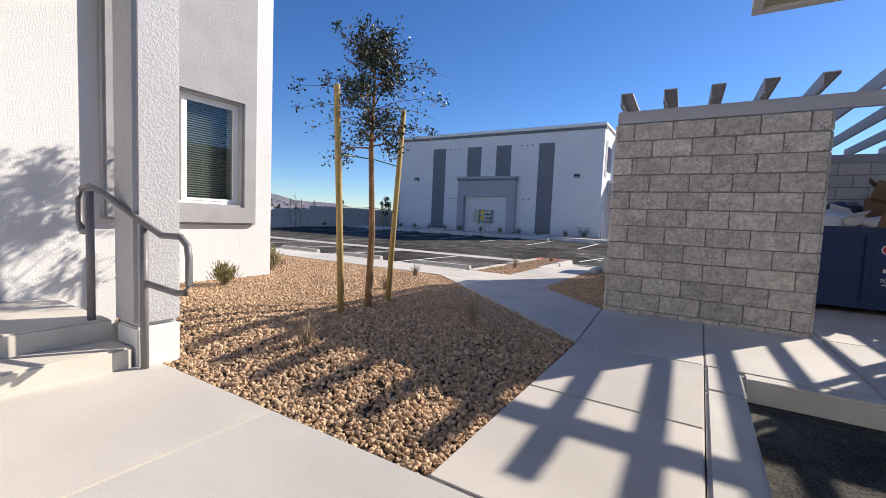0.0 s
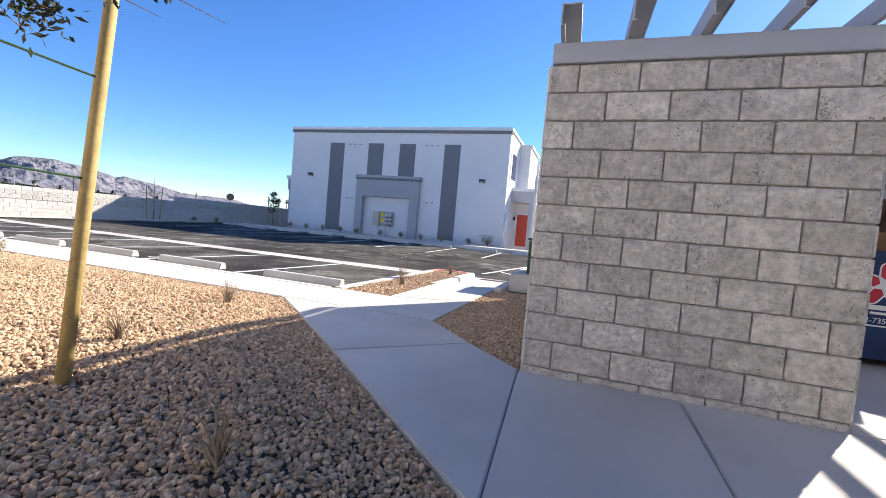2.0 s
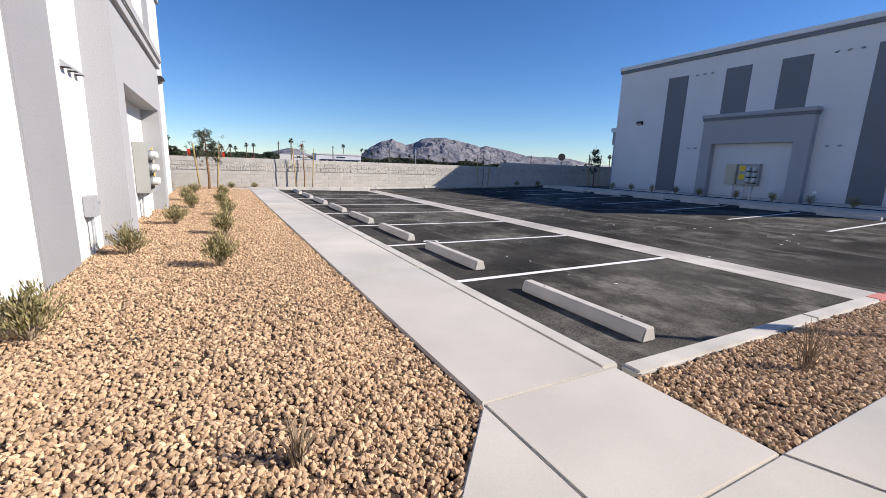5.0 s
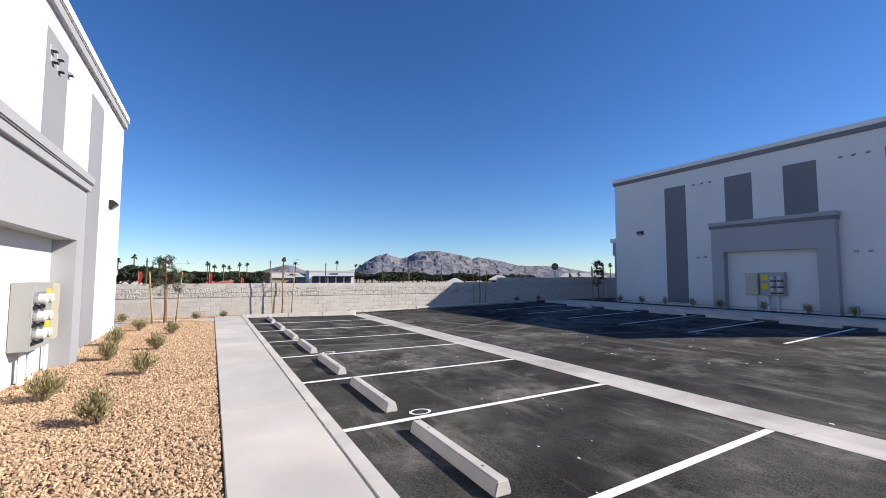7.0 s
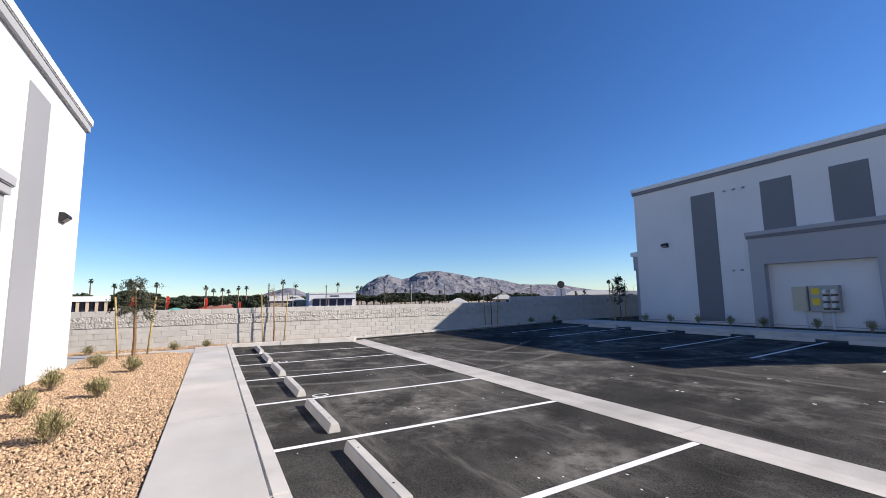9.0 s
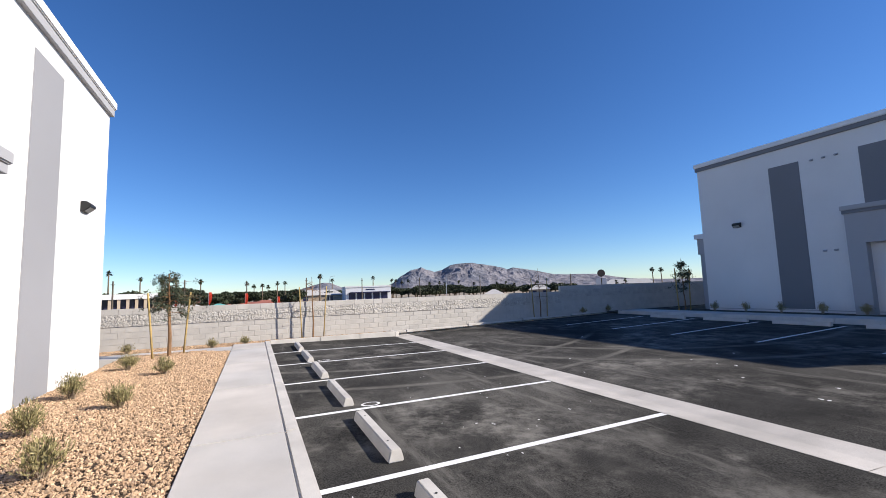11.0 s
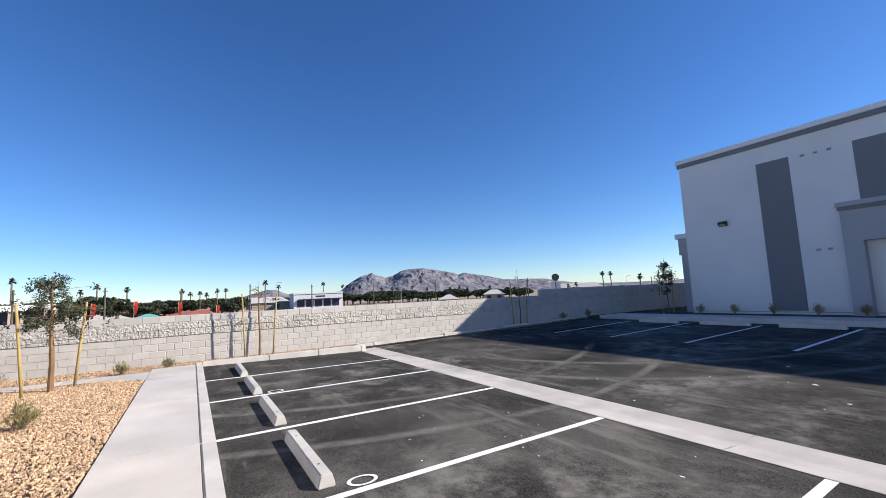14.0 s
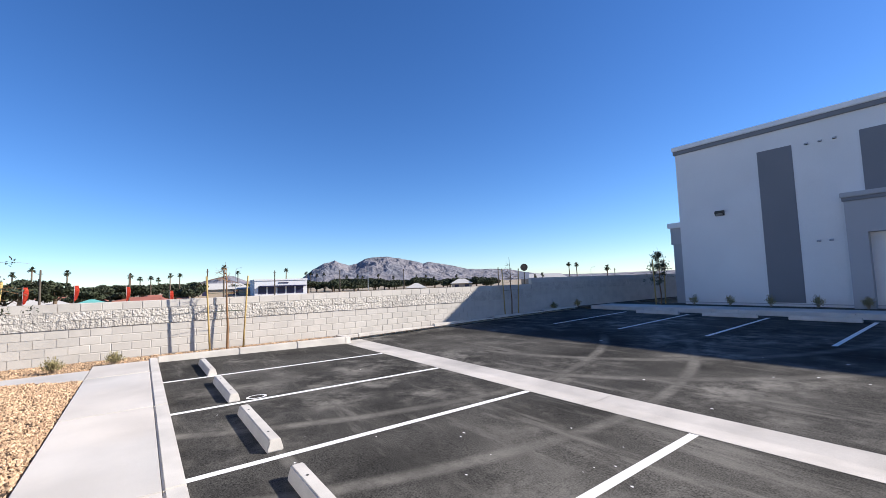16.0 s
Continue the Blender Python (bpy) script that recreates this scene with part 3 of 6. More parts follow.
def stall_line(x0, y0, x1, y1, w=0.10, hoop=False):
    t = thing("stall_line", "straight white painted parking stall line on dark asphalt", "road marking", "parking stall lines", "structure")
    bm = bmesh.new()
    paint_quad(bm, x0, y0, x1, y1, w)
    part("stripe", bm, PAINT, t)
    if hoop:
        bm = bmesh.new()
        cx, cy = x0 - 0.25, 9.0
        last = None
        for i in range(25):
            a = i / 24 * math.tau
            c = [bm.verts.new((cx + r * 0.75 * math.cos(a), cy + r * math.sin(a), lot(cy) + 0.008)) for r in (0.115, 0.155)]
            if last:
                bm.faces.new((last[0], last[1], c[1], c[0]))
            last = c
        part("hoop", bm, PAINT, t, "white painted hoop beside the stripe")


for k, x in enumerate(FRONT):
    stall_line(x, 7.84, x - 0.25, 12.51, hoop=k in (1, 3, 5))
for x in BACK:
    stall_line(x, 19.5, x - 0.05, 24.2)
# hatched access aisle at the foot of the ramp
for x0, y0, x1, y1 in ((-3.24, 14.25, -2.1, 19.4), (-2.88, 15.2, -2.0, 14.5), (-2.58, 16.9, -1.7, 16.2)):
    stall_line(x0, y0, x1, y1)


def wheel_stop(x0, y, z, length=1.66):
    t = thing("wheel_stop", "pale precast concrete wheel stop lying on the asphalt", "wheel stop", "wheel stops in the stalls", at=(x0, y, z))
    bm = bmesh.new()
    prof = ((-0.085, 0), (0.085, 0), (0.085, 0.03), (0.055, 0.130), (-0.055, 0.130), (-0.085, 0.03))
    a = [bm.verts.new((0.0, p, q)) for p, q in prof]
    b = [bm.verts.new((-length, p, q)) for p, q in prof]
    for i in range(6):
        bm.faces.new((a[i], a[(i + 1) % 6], b[(i + 1) % 6], b[i]))
    bm.faces.new(a[::-1]); bm.faces.new(b)
    bmesh.ops.recalc_face_normals(bm, faces=bm.faces[:])
    bmesh.ops.bevel(bm, geom=bm.edges[:], offset=0.010, segments=2, affect="EDGES", clamp_overlap=True)
    part("bar", bm, KERB, t)
    for u in (0.3, length - 0.3):
        bm = bmesh.new()
        tube(bm, ((-u, 0, 0.125), (-u, 0, 0.134)), 0.012, 8)
        part("pin", bm, LAMP_DARK, t)
    return t


for x in [-4.42, -7.12] + [-9.55 - 2.42 * k for k in range(6)]:
    wheel_stop(x, 8.66, lot(8.66))
for x in BACK[:-1]:
    wheel_stop(x + 2.2, 24.0, lot(24.0))

# dried paint and plaster spots on the asphalt
rngp = np.random.default_rng(77)
vs, fs = [], []
for cx, cy, spread, count, size in ((-9.2, 10.3, 0.9, 26, 0.022), (-12.6, 10.2, 0.8, 26, 0.02), (-15.0, 10.9, 1.0, 24, 0.022), (-10.5, 15.5, 1.2, 18, 0.05), (-8.0, 16.5, 1.8, 18, 0.05), (-13.5, 16.0, 2.2, 16, 0.04), (-6.8, 9.6, 1.0, 14, 0.018), (-17.5, 9.4, 1.5, 18, 0.018), (-15.5, 8.1, 4.0, 26, 0.018), (-11.0, 14.2, 3.0, 20, 0.03)):
    for _ in range(count // 2):
        x, y = cx + rngp.normal() * spread, cy + rngp.normal() * spread * 0.6
        if not (7.9 < y < 12.4 or 13.3 < y < 24) or not (-24 < x < -4.2):
            continue
        k, r0 = len(vs), size * rngp.uniform(0.25, 0.9)
        for q in range(6):
            a = q * math.tau / 6
            r = r0 * rngp.uniform(0.5, 1.2)
            px_, py_ = x + r * 1.5 * math.cos(a), y + r * math.sin(a)
            vs.append((px_, py_, lot(py_) + 0.006))
        fs.append(tuple(range(k, k + 6)))
ob = bulk("plaster_spots", np.array(vs), np.array(fs), PAINT)
tagged(ob, "dried white plaster spots spattered on the asphalt", "stain", "", "stuff")

# ---- buildings ----
def wall_lamp(at, turn):
    """A wall pack lamp; its back is on the wall and it faces local -y."""
    t = thing("wall_lamp", "dark bronze box-shaped wall lamp fixed to stucco", "wall lamp", "outdoor wall lamps", at=at, turn=turn)
    bm = bmesh.new()
    prof = ((0, 0.11), (-0.10, 0.11), (-0.17, 0.05), (-0.17, 0.0), (-0.04, -0.11), (0, -0.11))
    a = [bm.verts.new((-0.17, p, q)) for p, q in prof]
    b = [bm.verts.new((0.17, p, q)) for p, q in prof]
    for i in range(6):
        bm.faces.new((a[i], a[(i + 1) % 6], b[(i + 1) % 6], b[i]))
    bm.faces.new(a[::-1]); bm.faces.new(b)
    bmesh.ops.recalc_face_normals(bm, faces=bm.faces[:])
    bmesh.ops.bevel(bm, geom=bm.edges[:], offset=0.008, segments=2, affect="EDGES", clamp_overlap=True)
    part("housing", bm, LAMP_DARK, t)
    bm = bmesh.new()
    bm.faces.new([bm.verts.new(p) for p in ((-0.13, -0.160, -0.015), (0.13, -0.160, -0.015), (0.13, -0.060, -0.100), (-0.13, -0.060, -0.100))])
    bmesh.ops.solidify(bm, geom=bm.faces[:], thickness=0.012)
    part("lens", bm, LAMP_LENS, t, "frosted glass lens")
    return t


def vent_hood(at, turn):
    t = thing("wall_vent", "small grey metal exhaust vent hood on the wall", "vent", "wall vents", at=at, turn=turn)
    bm = bmesh.new()
    prof = ((0, 0.035), (-0.02, 0.035), (-0.085, -0.022), (-0.085, -0.035), (0, -0.035))
    a = [bm.verts.new((-0.06, p, q)) for p, q in prof]
    b = [bm.verts.new((0.06, p, q)) for p, q in prof]
    for i in range(5):
        bm.faces.new((a[i], a[(i + 1) % 5], b[(i + 1) % 5], b[i]))
    bm.faces.new(a[::-1]); bm.faces.new(b)
    part("hood", bm, STEEL_LIGHT, t)
    part("flange", boxes((-0.07, 0.07, -0.006, 0, -0.045, 0.05)), STUCCO, t)
    # the hood is closed; a black plate paints the shade on its underside
    part("opening", boxes((-0.05, 0.05, -0.080, -0.01, -0.040, -0.036)), BLACK, t, "black plate painted as shade under the hood")


def meter_bank(at, turn, rows=3, m=1):
    """An electric meter bank with six meters, and the tan cabinet beside it; backs on local y = 0, facing -y."""
    t = thing("meter_bank", "grey electric meter cabinet with six round glass meters and yellow labels", "electric meter", at=at, turn=turn)
    part("cabinet", boxes((-0.45, 0.45, -0.24, 0, 0, 1.0), bevel=0.012), METER_GREY, t)
    part("yellow_label", boxes((min(-0.38 * m, -0.14 * m), max(-0.38 * m, -0.14 * m), -0.246, -0.241, 0.66, 0.90)), SIGN_YELLOW, t, "yellow warning label")
    part("yellow_label", boxes((min(-0.38 * m, -0.14 * m), max(-0.38 * m, -0.14 * m), -0.246, -0.241, 0.26, 0.52)), SIGN_YELLOW, t, "yellow warning label")
    for i in range(rows):
        for k in ((0.05, 0.30) if m > 0 else (-0.05, -0.30)):
            z = 0.76 - 0.26 * i
            bm = bmesh.new()
            tube(bm, ((k, -0.24, z), (k, -0.29, z)), 0.10, 20)
            ring = part("meter_ring", bm, GALV, t, "round steel meter ring")
            bm = bmesh.new()
            tube(bm, ((k, -0.29, z), (k, -0.37, z), (k, -0.385, z)), (0.078, 0.074, 0.05), 20)
            part("meter_glass", bm, LAMP_LENS, ring, "domed meter glass")
            part("breaker_door", boxes((k - 0.09, k + 0.12, -0.262, -0.24, z - 0.155, z - 0.105)), BLACK, t)
    for k in (-0.2, 0.15):
        bm = bmesh.new()
        tube(bm, ((k, -0.10, 0.0), (k, -0.10, -0.95)), 0.045, 12)
        part("conduit", bm, SIGN_WHITE, t, "white conduit pipe", smooth=True)
    q = 0.0 if m > 0 else 1.6
    c = thing("tan_cabinet", "flat tan metal service cabinet on the wall", "cabinet", at=at, turn=turn)
    part("body", boxes((q - 1.05, q - 0.55, -0.18, 0, 0.02, 0.98), bevel=0.012), PANEL_TAN, c)
    part("door", boxes((q - 1.03, q - 0.57, -0.195, -0.181, 0.05, 0.95), bevel=0.004), PANEL_TAN, c)
    part("latch", boxes((q - 0.62, q - 0.59, -0.215, -0.196, 0.45, 0.55)), STEEL_GREY, c)
    bm = bmesh.new()
    tube(bm, ((q - 0.68, -0.08, 0.02), (q - 0.68, -0.08, -0.95)), 0.03, 12)
    part("conduit", bm, SIGN_WHITE, c, "white conduit pipe", smooth=True)


def end_facade(h, u0, u1, y, z0, height, sign, bands, low, uppers, portico, recess, por_top):
    """The end wall of a building along x at the plane y, facing sign * y, with painted bands, portico and coping."""
    s = sign
    def yy(a, b):
        lo, hi = sorted((y + s * a, y + s * b))
        return lo, hi
    top = height
    part("coping", boxes((u0 - 0.10, u1 + 0.10, *yy(-0.4, 0.12), top - 0.20, top), bevel=0.02), TRIM_WHITE, h)
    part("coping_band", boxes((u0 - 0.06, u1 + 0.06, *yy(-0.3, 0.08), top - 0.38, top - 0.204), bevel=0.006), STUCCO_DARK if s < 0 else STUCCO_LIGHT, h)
    # one band paint: dark on the shaded far wall, lighter copy on the sunlit near
    for x0, x1 in bands:
        part("painted_band", boxes((x0, x1, *yy(-0.02, 0.02), z0 + 0.12, low), bevel=0.004), STUCCO_DARK if s < 0 else STUCCO_BAND_SUNLIT, h)
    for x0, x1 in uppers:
        part("painted_band", boxes((x0, x1, *yy(-0.02, 0.02), por_top + 0.02, low), bevel=0.004), STUCCO_DARK if s < 0 else STUCCO_BAND_SUNLIT, h)
    p0, p1 = portico
    r0, r1 = recess
    pd = 0.34
    col = STUCCO_LIGHT
    rec_top = por_top - 1.42 * (height - z0) / 7.3
    por = part("portico", boxes((r0, r1, *yy(-0.02, pd), rec_top, por_top - 0.2)), col, h, "light grey stucco portico")
    for a, b in ((p0, r0), (r1, p1)):
        part("portico_pier", boxes((a, b, *yy(-0.02, pd), z0 - 0.1, por_top - 0.2)), col, por)
    part("portico_cap", boxes((p0 - 0.08, p1 + 0.08, *yy(-0.02, pd + 0.10), por_top - 0.17, por_top), bevel=0.02), STUCCO_LIGHT, por)
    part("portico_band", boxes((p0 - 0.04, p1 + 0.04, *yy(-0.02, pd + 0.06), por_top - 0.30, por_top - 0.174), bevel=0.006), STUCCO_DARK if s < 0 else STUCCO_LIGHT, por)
    part("screed", boxes((u0 - 0.012, u1 + 0.012, *yy(-0.02, 0.012), z0 + 0.06, z0 + 0.09)), STEEL_LIGHT, h)


# near white building
NW, NE, NY, NH = -20.05, -5.42, 4.0, 6.55
near = thing("near_building", "two-storey white stucco building with grey painted bands", "building")
part("wall", boxes((NW, NE - 0.35, NY - 14, NY, -0.5, NH - 0.05), (NE - 0.349, NE, NY - 14, 2.02, -0.5, NH - 0.05), (NE - 0.349, NE, 3.50, NY, -0.5, NH - 0.05),
     (NE - 0.349, NE, 2.0205, 3.4995, -0.5, 1.10), (NE - 0.349, NE, 2.0205, 3.4995, 2.49, NH - 0.05)), STUCCO, near)
part("roof", boxes((NW + 0.3, NE - 0.3, NY - 13.7, NY - 0.3, NH - 0.04, NH - 0.02)), ROOF_PALE, near)
part("coping_side", boxes((NE - 0.3, NE + 0.10, NY - 14, NY - 0.41, NH - 0.20, NH), bevel=0.02), TRIM_WHITE, near)
part("coping_side", boxes((NW - 0.10, NW + 0.3, NY - 14, NY - 0.41, NH - 0.20, NH), bevel=0.02), TRIM_WHITE, near)

end_facade(near, NW, NE, NY, -0.05, NH, 1, ((-17.32, -16.20), (-8.20, -7.08)), 5.78,
           ((-14.34, -13.24), (-11.35, -10.25)), (-14.64, -9.40), (-14.12, -9.92), 3.58)
wall_lamp((-18.62, NY, 3.60), 180)
for x, z in ((-13.42, 5.47), (-13.48, 5.30), (-13.76, 5.47), (-13.82, 5.28), (-14.42, 5.47)):
    vent_hood((x, NY + (0.02 if x > -14.4 else 0), z), 180)
for x in (-8.50, -8.76, -9.02):
    vent_hood((x, NY, 2.25), 180)
meter_bank((-12.92, NY, 0.55), 180, m=-1)
hb = thing("hose_box", "white utility box with a grey conduit on the wall", "utility box", at=(-8.75, NY, 0.0))
part("box", boxes((-0.13, 0.13, 0, 0.11, 0.55, 0.80), bevel=0.008), STEEL_LIGHT, hb)
bm = bmesh.new()
tube(bm, ((0.05, 0.06, 0.55), (0.05, 0.06, 0.20), (-0.05, 0.10, 0.06), (-0.22, 0.18, 0.03)), 0.018, 8)
part("conduit", bm, STEEL_GREY, hb, "grey flexible conduit", smooth=True)
bm = bmesh.new()
tube(bm, ((-0.13, 0.05, 0.74), (-0.34, 0.05, 0.74), (-0.36, 0.06, 0.68)), 0.015, 8)
part("faucet", bm, GALV, hb, "small brass faucet", smooth=True)

# east side of the near building: pop-out with window, porch wall, column, canopy, steps
EX = NE
POP = EX + 0.085
WY0, WY1, WZ0, WZ1 = 2.02, 3.50, 1.10, 2.49
pop = thing("window_1", "sliding window with white vinyl frame, closed blinds and a grey stucco surround", "window", kind="structure")
part("surround", ring_x(EX, POP, (1.75, 3.71, 0.84, 5.6), (WY0 + 0.012, WY1 - 0.012, WZ0 + 0.012, WZ1 - 0.012), 0.030), STUCCO_MID, pop, "grey stucco surround")
GX = EX - 0.085
fr = part("window_frame", boxes((GX, GX + 0.05, WY0, WY1, WZ0, WZ0 + 0.05), (GX, GX + 0.05, WY0, WY1, WZ1 - 0.05, WZ1), (GX, GX + 0.05, WY0, WY0 + 0.05, WZ0 + 0.05, WZ1 - 0.05),
     (GX, GX + 0.05, WY1 - 0.05, WY1, WZ0 + 0.05, WZ1 - 0.05), (GX + 0.004, GX + 0.058, 2.735, 2.80, WZ0 + 0.05, WZ1 - 0.05)), VINYL, pop, "white vinyl frame")
p = part("pane", boxes((GX + 0.022, GX + 0.027, WY0 + 0.05, WY1 - 0.05, WZ0 + 0.05, WZ1 - 0.05)), GLASS, pop, "clear glass pane")
p.visible_shadow = False
part("sash", boxes((GX + 0.03, GX + 0.056, 2.80, 3.45, WZ0 + 0.052, WZ0 + 0.085), (GX + 0.03, GX + 0.056, 2.80, 3.45, WZ1 - 0.085, WZ1 - 0.052), (GX + 0.03, GX + 0.056, 3.415, 3.45, WZ0 + 0.0855, WZ1 - 0.0855)), VINYL, pop, "white sliding sash")

porch = thing("entry_porch", "white stucco entry porch with a square column and flat canopy", "porch")
part("porch_wall", boxes((EX - 0.5, -4.32, -6.0, 1.72, -0.3, 6.0)), STUCCO, porch, "white stucco wall")
part("corner_trim", boxes((-4.40, -4.22, 1.50, 1.76, 0.92, 5.9), bevel=0.02), STUCCO_MID, porch, "grey stucco corner trim")
part("column", boxes((-3.22, -2.91, 1.19, 1.47, 0.26, 3.02), bevel=0.025), STUCCO_PALE, porch, "grey-white stucco column")
part("column_base", boxes((-3.20, -2.905, 1.20, 1.46, -0.2, 0.255), bevel=0.01), TRIM_WHITE, porch, "white column base")
part("canopy", boxes((-4.315, -2.75, -6.0, 1.6, 3.02, 3.35), bevel=0.02), STUCCO_MID, porch, "flat grey canopy")
st = thing("entry_steps", "two low pale concrete steps up to the porch landing", "steps", kind="structure")
part("landing", boxes((-4.32, -3.24, -6.0, 1.185, -0.2, 0.27), bevel=0.012), STEP_CONCRETE, st)
part("step", boxes((-3.237, -2.93, -6.0, 1.182, -0.2, 0.135), bevel=0.012), STEP_CONCRETE, st)

hr = thing("handrail", "grey painted pipe handrail beside the entry steps", "handrail")
def pipe(name, pts, r=0.021):
    bm = bmesh.new()
    tube(bm, pts, r, 12)
    part(name, bm, RAIL, hr, smooth=True)
HY = 1.09
pipe("post", ((-2.86, HY + 0.13, 0.0), (-2.86, HY + 0.13, 0.93)), 0.024)
pipe("post", ((-3.30, HY + 0.0, 0.27), (-3.30, HY, 1.13)), 0.024)
top = [(-3.42, HY, 0.86), (-3.47, HY, 0.92), (-3.47, HY, 1.08), (-3.42, HY, 1.15), (-3.30, HY, 1.16), (-3.2, HY + 0.03, 1.13), (-2.86, HY + 0.13, 0.94), (-2.72, HY + 0.17, 0.87),
       (-2.56, HY + 0.20, 0.87), (-2.50, HY + 0.21, 0.82), (-2.48, HY + 0.21, 0.74), (-2.48, HY + 0.21, 0.58), (-2.51, HY + 0.2, 0.53), (-2.58, HY + 0.19, 0.52), (-2.86, HY + 0.13, 0.56)]
pipe("rail", top)
pipe("return_bar", ((-3.42, HY, 0.86), (-3.30, HY, 0.86)))

# far building, in its own shade
FW, FE, FY, FH, FB = -21.38, -5.43, 27.86, 7.52, 0.22
far = thing("far_building", "two-storey white stucco building with dark grey bands and meter portico", "building")
part("wall", boxes((FW, FE, FY, FY + 17, -0.4, FH - 0.05)), STUCCO, far)
part("roof", boxes((FW + 0.3, FE - 0.3, FY + 0.3, FY + 16.7, FH - 0.04, FH - 0.02)), ROOF_PALE, far)
part("coping_side", boxes((FE - 0.3, FE + 0.10, FY + 0.41, FY + 17, FH - 0.20, FH), bevel=0.02), TRIM_WHITE, far)
part("coping_side", boxes((FW - 0.10, FW + 0.3, FY + 0.41, FY + 17, FH - 0.20, FH), bevel=0.02), TRIM_WHITE, far)
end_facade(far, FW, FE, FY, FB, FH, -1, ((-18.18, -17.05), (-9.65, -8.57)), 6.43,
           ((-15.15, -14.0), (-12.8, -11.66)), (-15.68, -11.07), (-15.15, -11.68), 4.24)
wall_lamp((-19.68, FY, 4.15), 0)
wall_lamp((-7.0, FY, 4.20), 0)
for x in (-16.6, -16.2, -15.8, -10.9, -10.5, -10.1):
    vent_hood((x, FY, 6.35), 0)
for x in (-16.5, -16.15, -10.6, -10.2):
    vent_hood((x, FY, 2.65), 0)
meter_bank((-13.3, FY, 0.87), 0)
# west porch of the far building
wp = thing("side_porch", "shaded white stucco side porch with a pier and flat roof", "porch")
part("pier", boxes((-22.10, -21.68, 28.6, 29.0, 0.1, 3.0)), STUCCO_LIGHT, wp)
part("porch_roof", boxes((-22.15, -21.39, 28.5, 31.5, 3.0, 3.80)), STUCCO_LIGHT, wp)
part("porch_cap", boxes((-22.25, -21.39, 28.4, 31.6, 3.803, 4.05), bevel=0.02), TRIM_WHITE, wp)
# east side blocks with porches and red doors
eb = thing("east_wing", "stepped white stucco wing with parapets and side windows", "building")
part("bay", boxes((FE, -4.7, 31.6, 35.6, 0.1, 7.1)), STUCCO, eb)
part("bay_coping", boxes((FE, -4.6, 31.5, 35.7, 7.1, 7.3), bevel=0.02), TRIM_WHITE, eb)
part("bay", boxes((FE, -3.6, 38.6, 46, 0.1, 6.6)), STUCCO, eb)
part("bay_coping", boxes((FE, -3.5, 38.5, 46.1, 6.6, 6.8), bevel=0.02), TRIM_WHITE, eb)
part("window", boxes((FE, FE + 0.03, 29.1, 30.3, 4.6, 6.2)), STORE_DARK, eb, "dark side window")
part("painted_band", boxes((FE, FE + 0.02, 28.4, 28.95, 4.2, 6.5)), STUCCO_LIGHT, eb)
def red_porch(x0, x1, y0, y1, zt):
    t = thing("door_porch", "white stucco door porch with its shaded front coloured grey, flat roof and red door", "porch", "red door porches")
    # header and pier in grey stucco, to colour in the shade on the front
    part("header", boxes((x0, x1, y0, y1, zt - 0.9, zt - 0.2)), STUCCO_PALE, t)
    part("cap", boxes((x0 - 0.05, x1 + 0.1, y0 - 0.1, y1, zt - 0.196, zt), bevel=0.02), TRIM_WHITE, t)
    part("pier", boxes((x1 - 0.3, x1, y0, y0 + 0.3, 0.1, zt - 0.904)), STUCCO_PALE, t)
    part("side_lamp", boxes((x0 + 0.03, x0 + 0.15, y1 - 0.25, y1 - 0.154, 2.05, 2.30), bevel=0.01), LAMP_DARK, t, "small dark wall lamp")
    part("back_wall", boxes((x0, x1, y1 - 0.15, y1, 0.1, zt - 0.904)), STUCCO, t)
    d = part("door", boxes((x0 + 0.28, x0 + 1.18, y1 - 0.21, y1 - 0.153, 0.32, 2.45), bevel=0.006), RED_DOOR, t, "red panelled door")
    part("door_frame", boxes((x0 + 0.2, x0 + 0.275, y1 - 0.2, y1 - 0.153, 0.32, 2.53), (x0 + 1.185, x0 + 1.26, y1 - 0.2, y1 - 0.153, 0.32, 2.53), (x0 + 0.276, x0 + 1.184, y1 - 0.2, y1 - 0.153, 2.455, 2.53)), TRIM_WHITE, t)
    for z0, z1 in ((0.5, 1.2), (1.3, 2.3)):
        part("door_panel", boxes((x0 + 0.40, x0 + 0.70, y1 - 0.222, y1 - 0.211, z0, z1), bevel=0.004), RED_DOOR, d)
        part("door_panel", boxes((x0 + 0.76, x0 + 1.06, y1 - 0.222, y1 - 0.211, z0, z1), bevel=0.004), RED_DOOR, d)
    bm = bmesh.new(); tube(bm, ((x0 + 1.1, y1 - 0.215, 1.3), (x0 + 1.1, y1 - 0.27, 1.3)), 0.03, 10)
    part("knob", bm, GALV, d)
red_porch(FE, -3.95, 29.8, 31.3, 4.1)
red_porch(FE + 0.7, -3.2, 36.9, 38.4, 4.0)

# distant rows of buildings beyond the drive
def far_block(x0, x1, y0, y1, h, label="far white stucco apartment block with dark windows"):
    t = thing("apartment_block", label, "building", "far apartment blocks")
    part("wall", boxes((x0, x1, y0, y1, -0.5, h)), STUCCO, t)
    part("coping", boxes((x0 - 0.1, x1 + 0.1, y0 - 0.1, y1 + 0.1, h, h + 0.25)), TRIM_WHITE, t)
    n = int((x1 - x0) / 3)
    for k in range(n):
        for z in (1.0, 4.0):
            if z + 1.5 < h:
                part("window", boxes((x0 + 1 + 3 * k, x0 + 2.2 + 3 * k, y0 - 0.03, y0, z, z + 1.4)), STORE_DARK, t, "dark window")
far_block(-6.0, 9.0, 95, 105, 4.1)
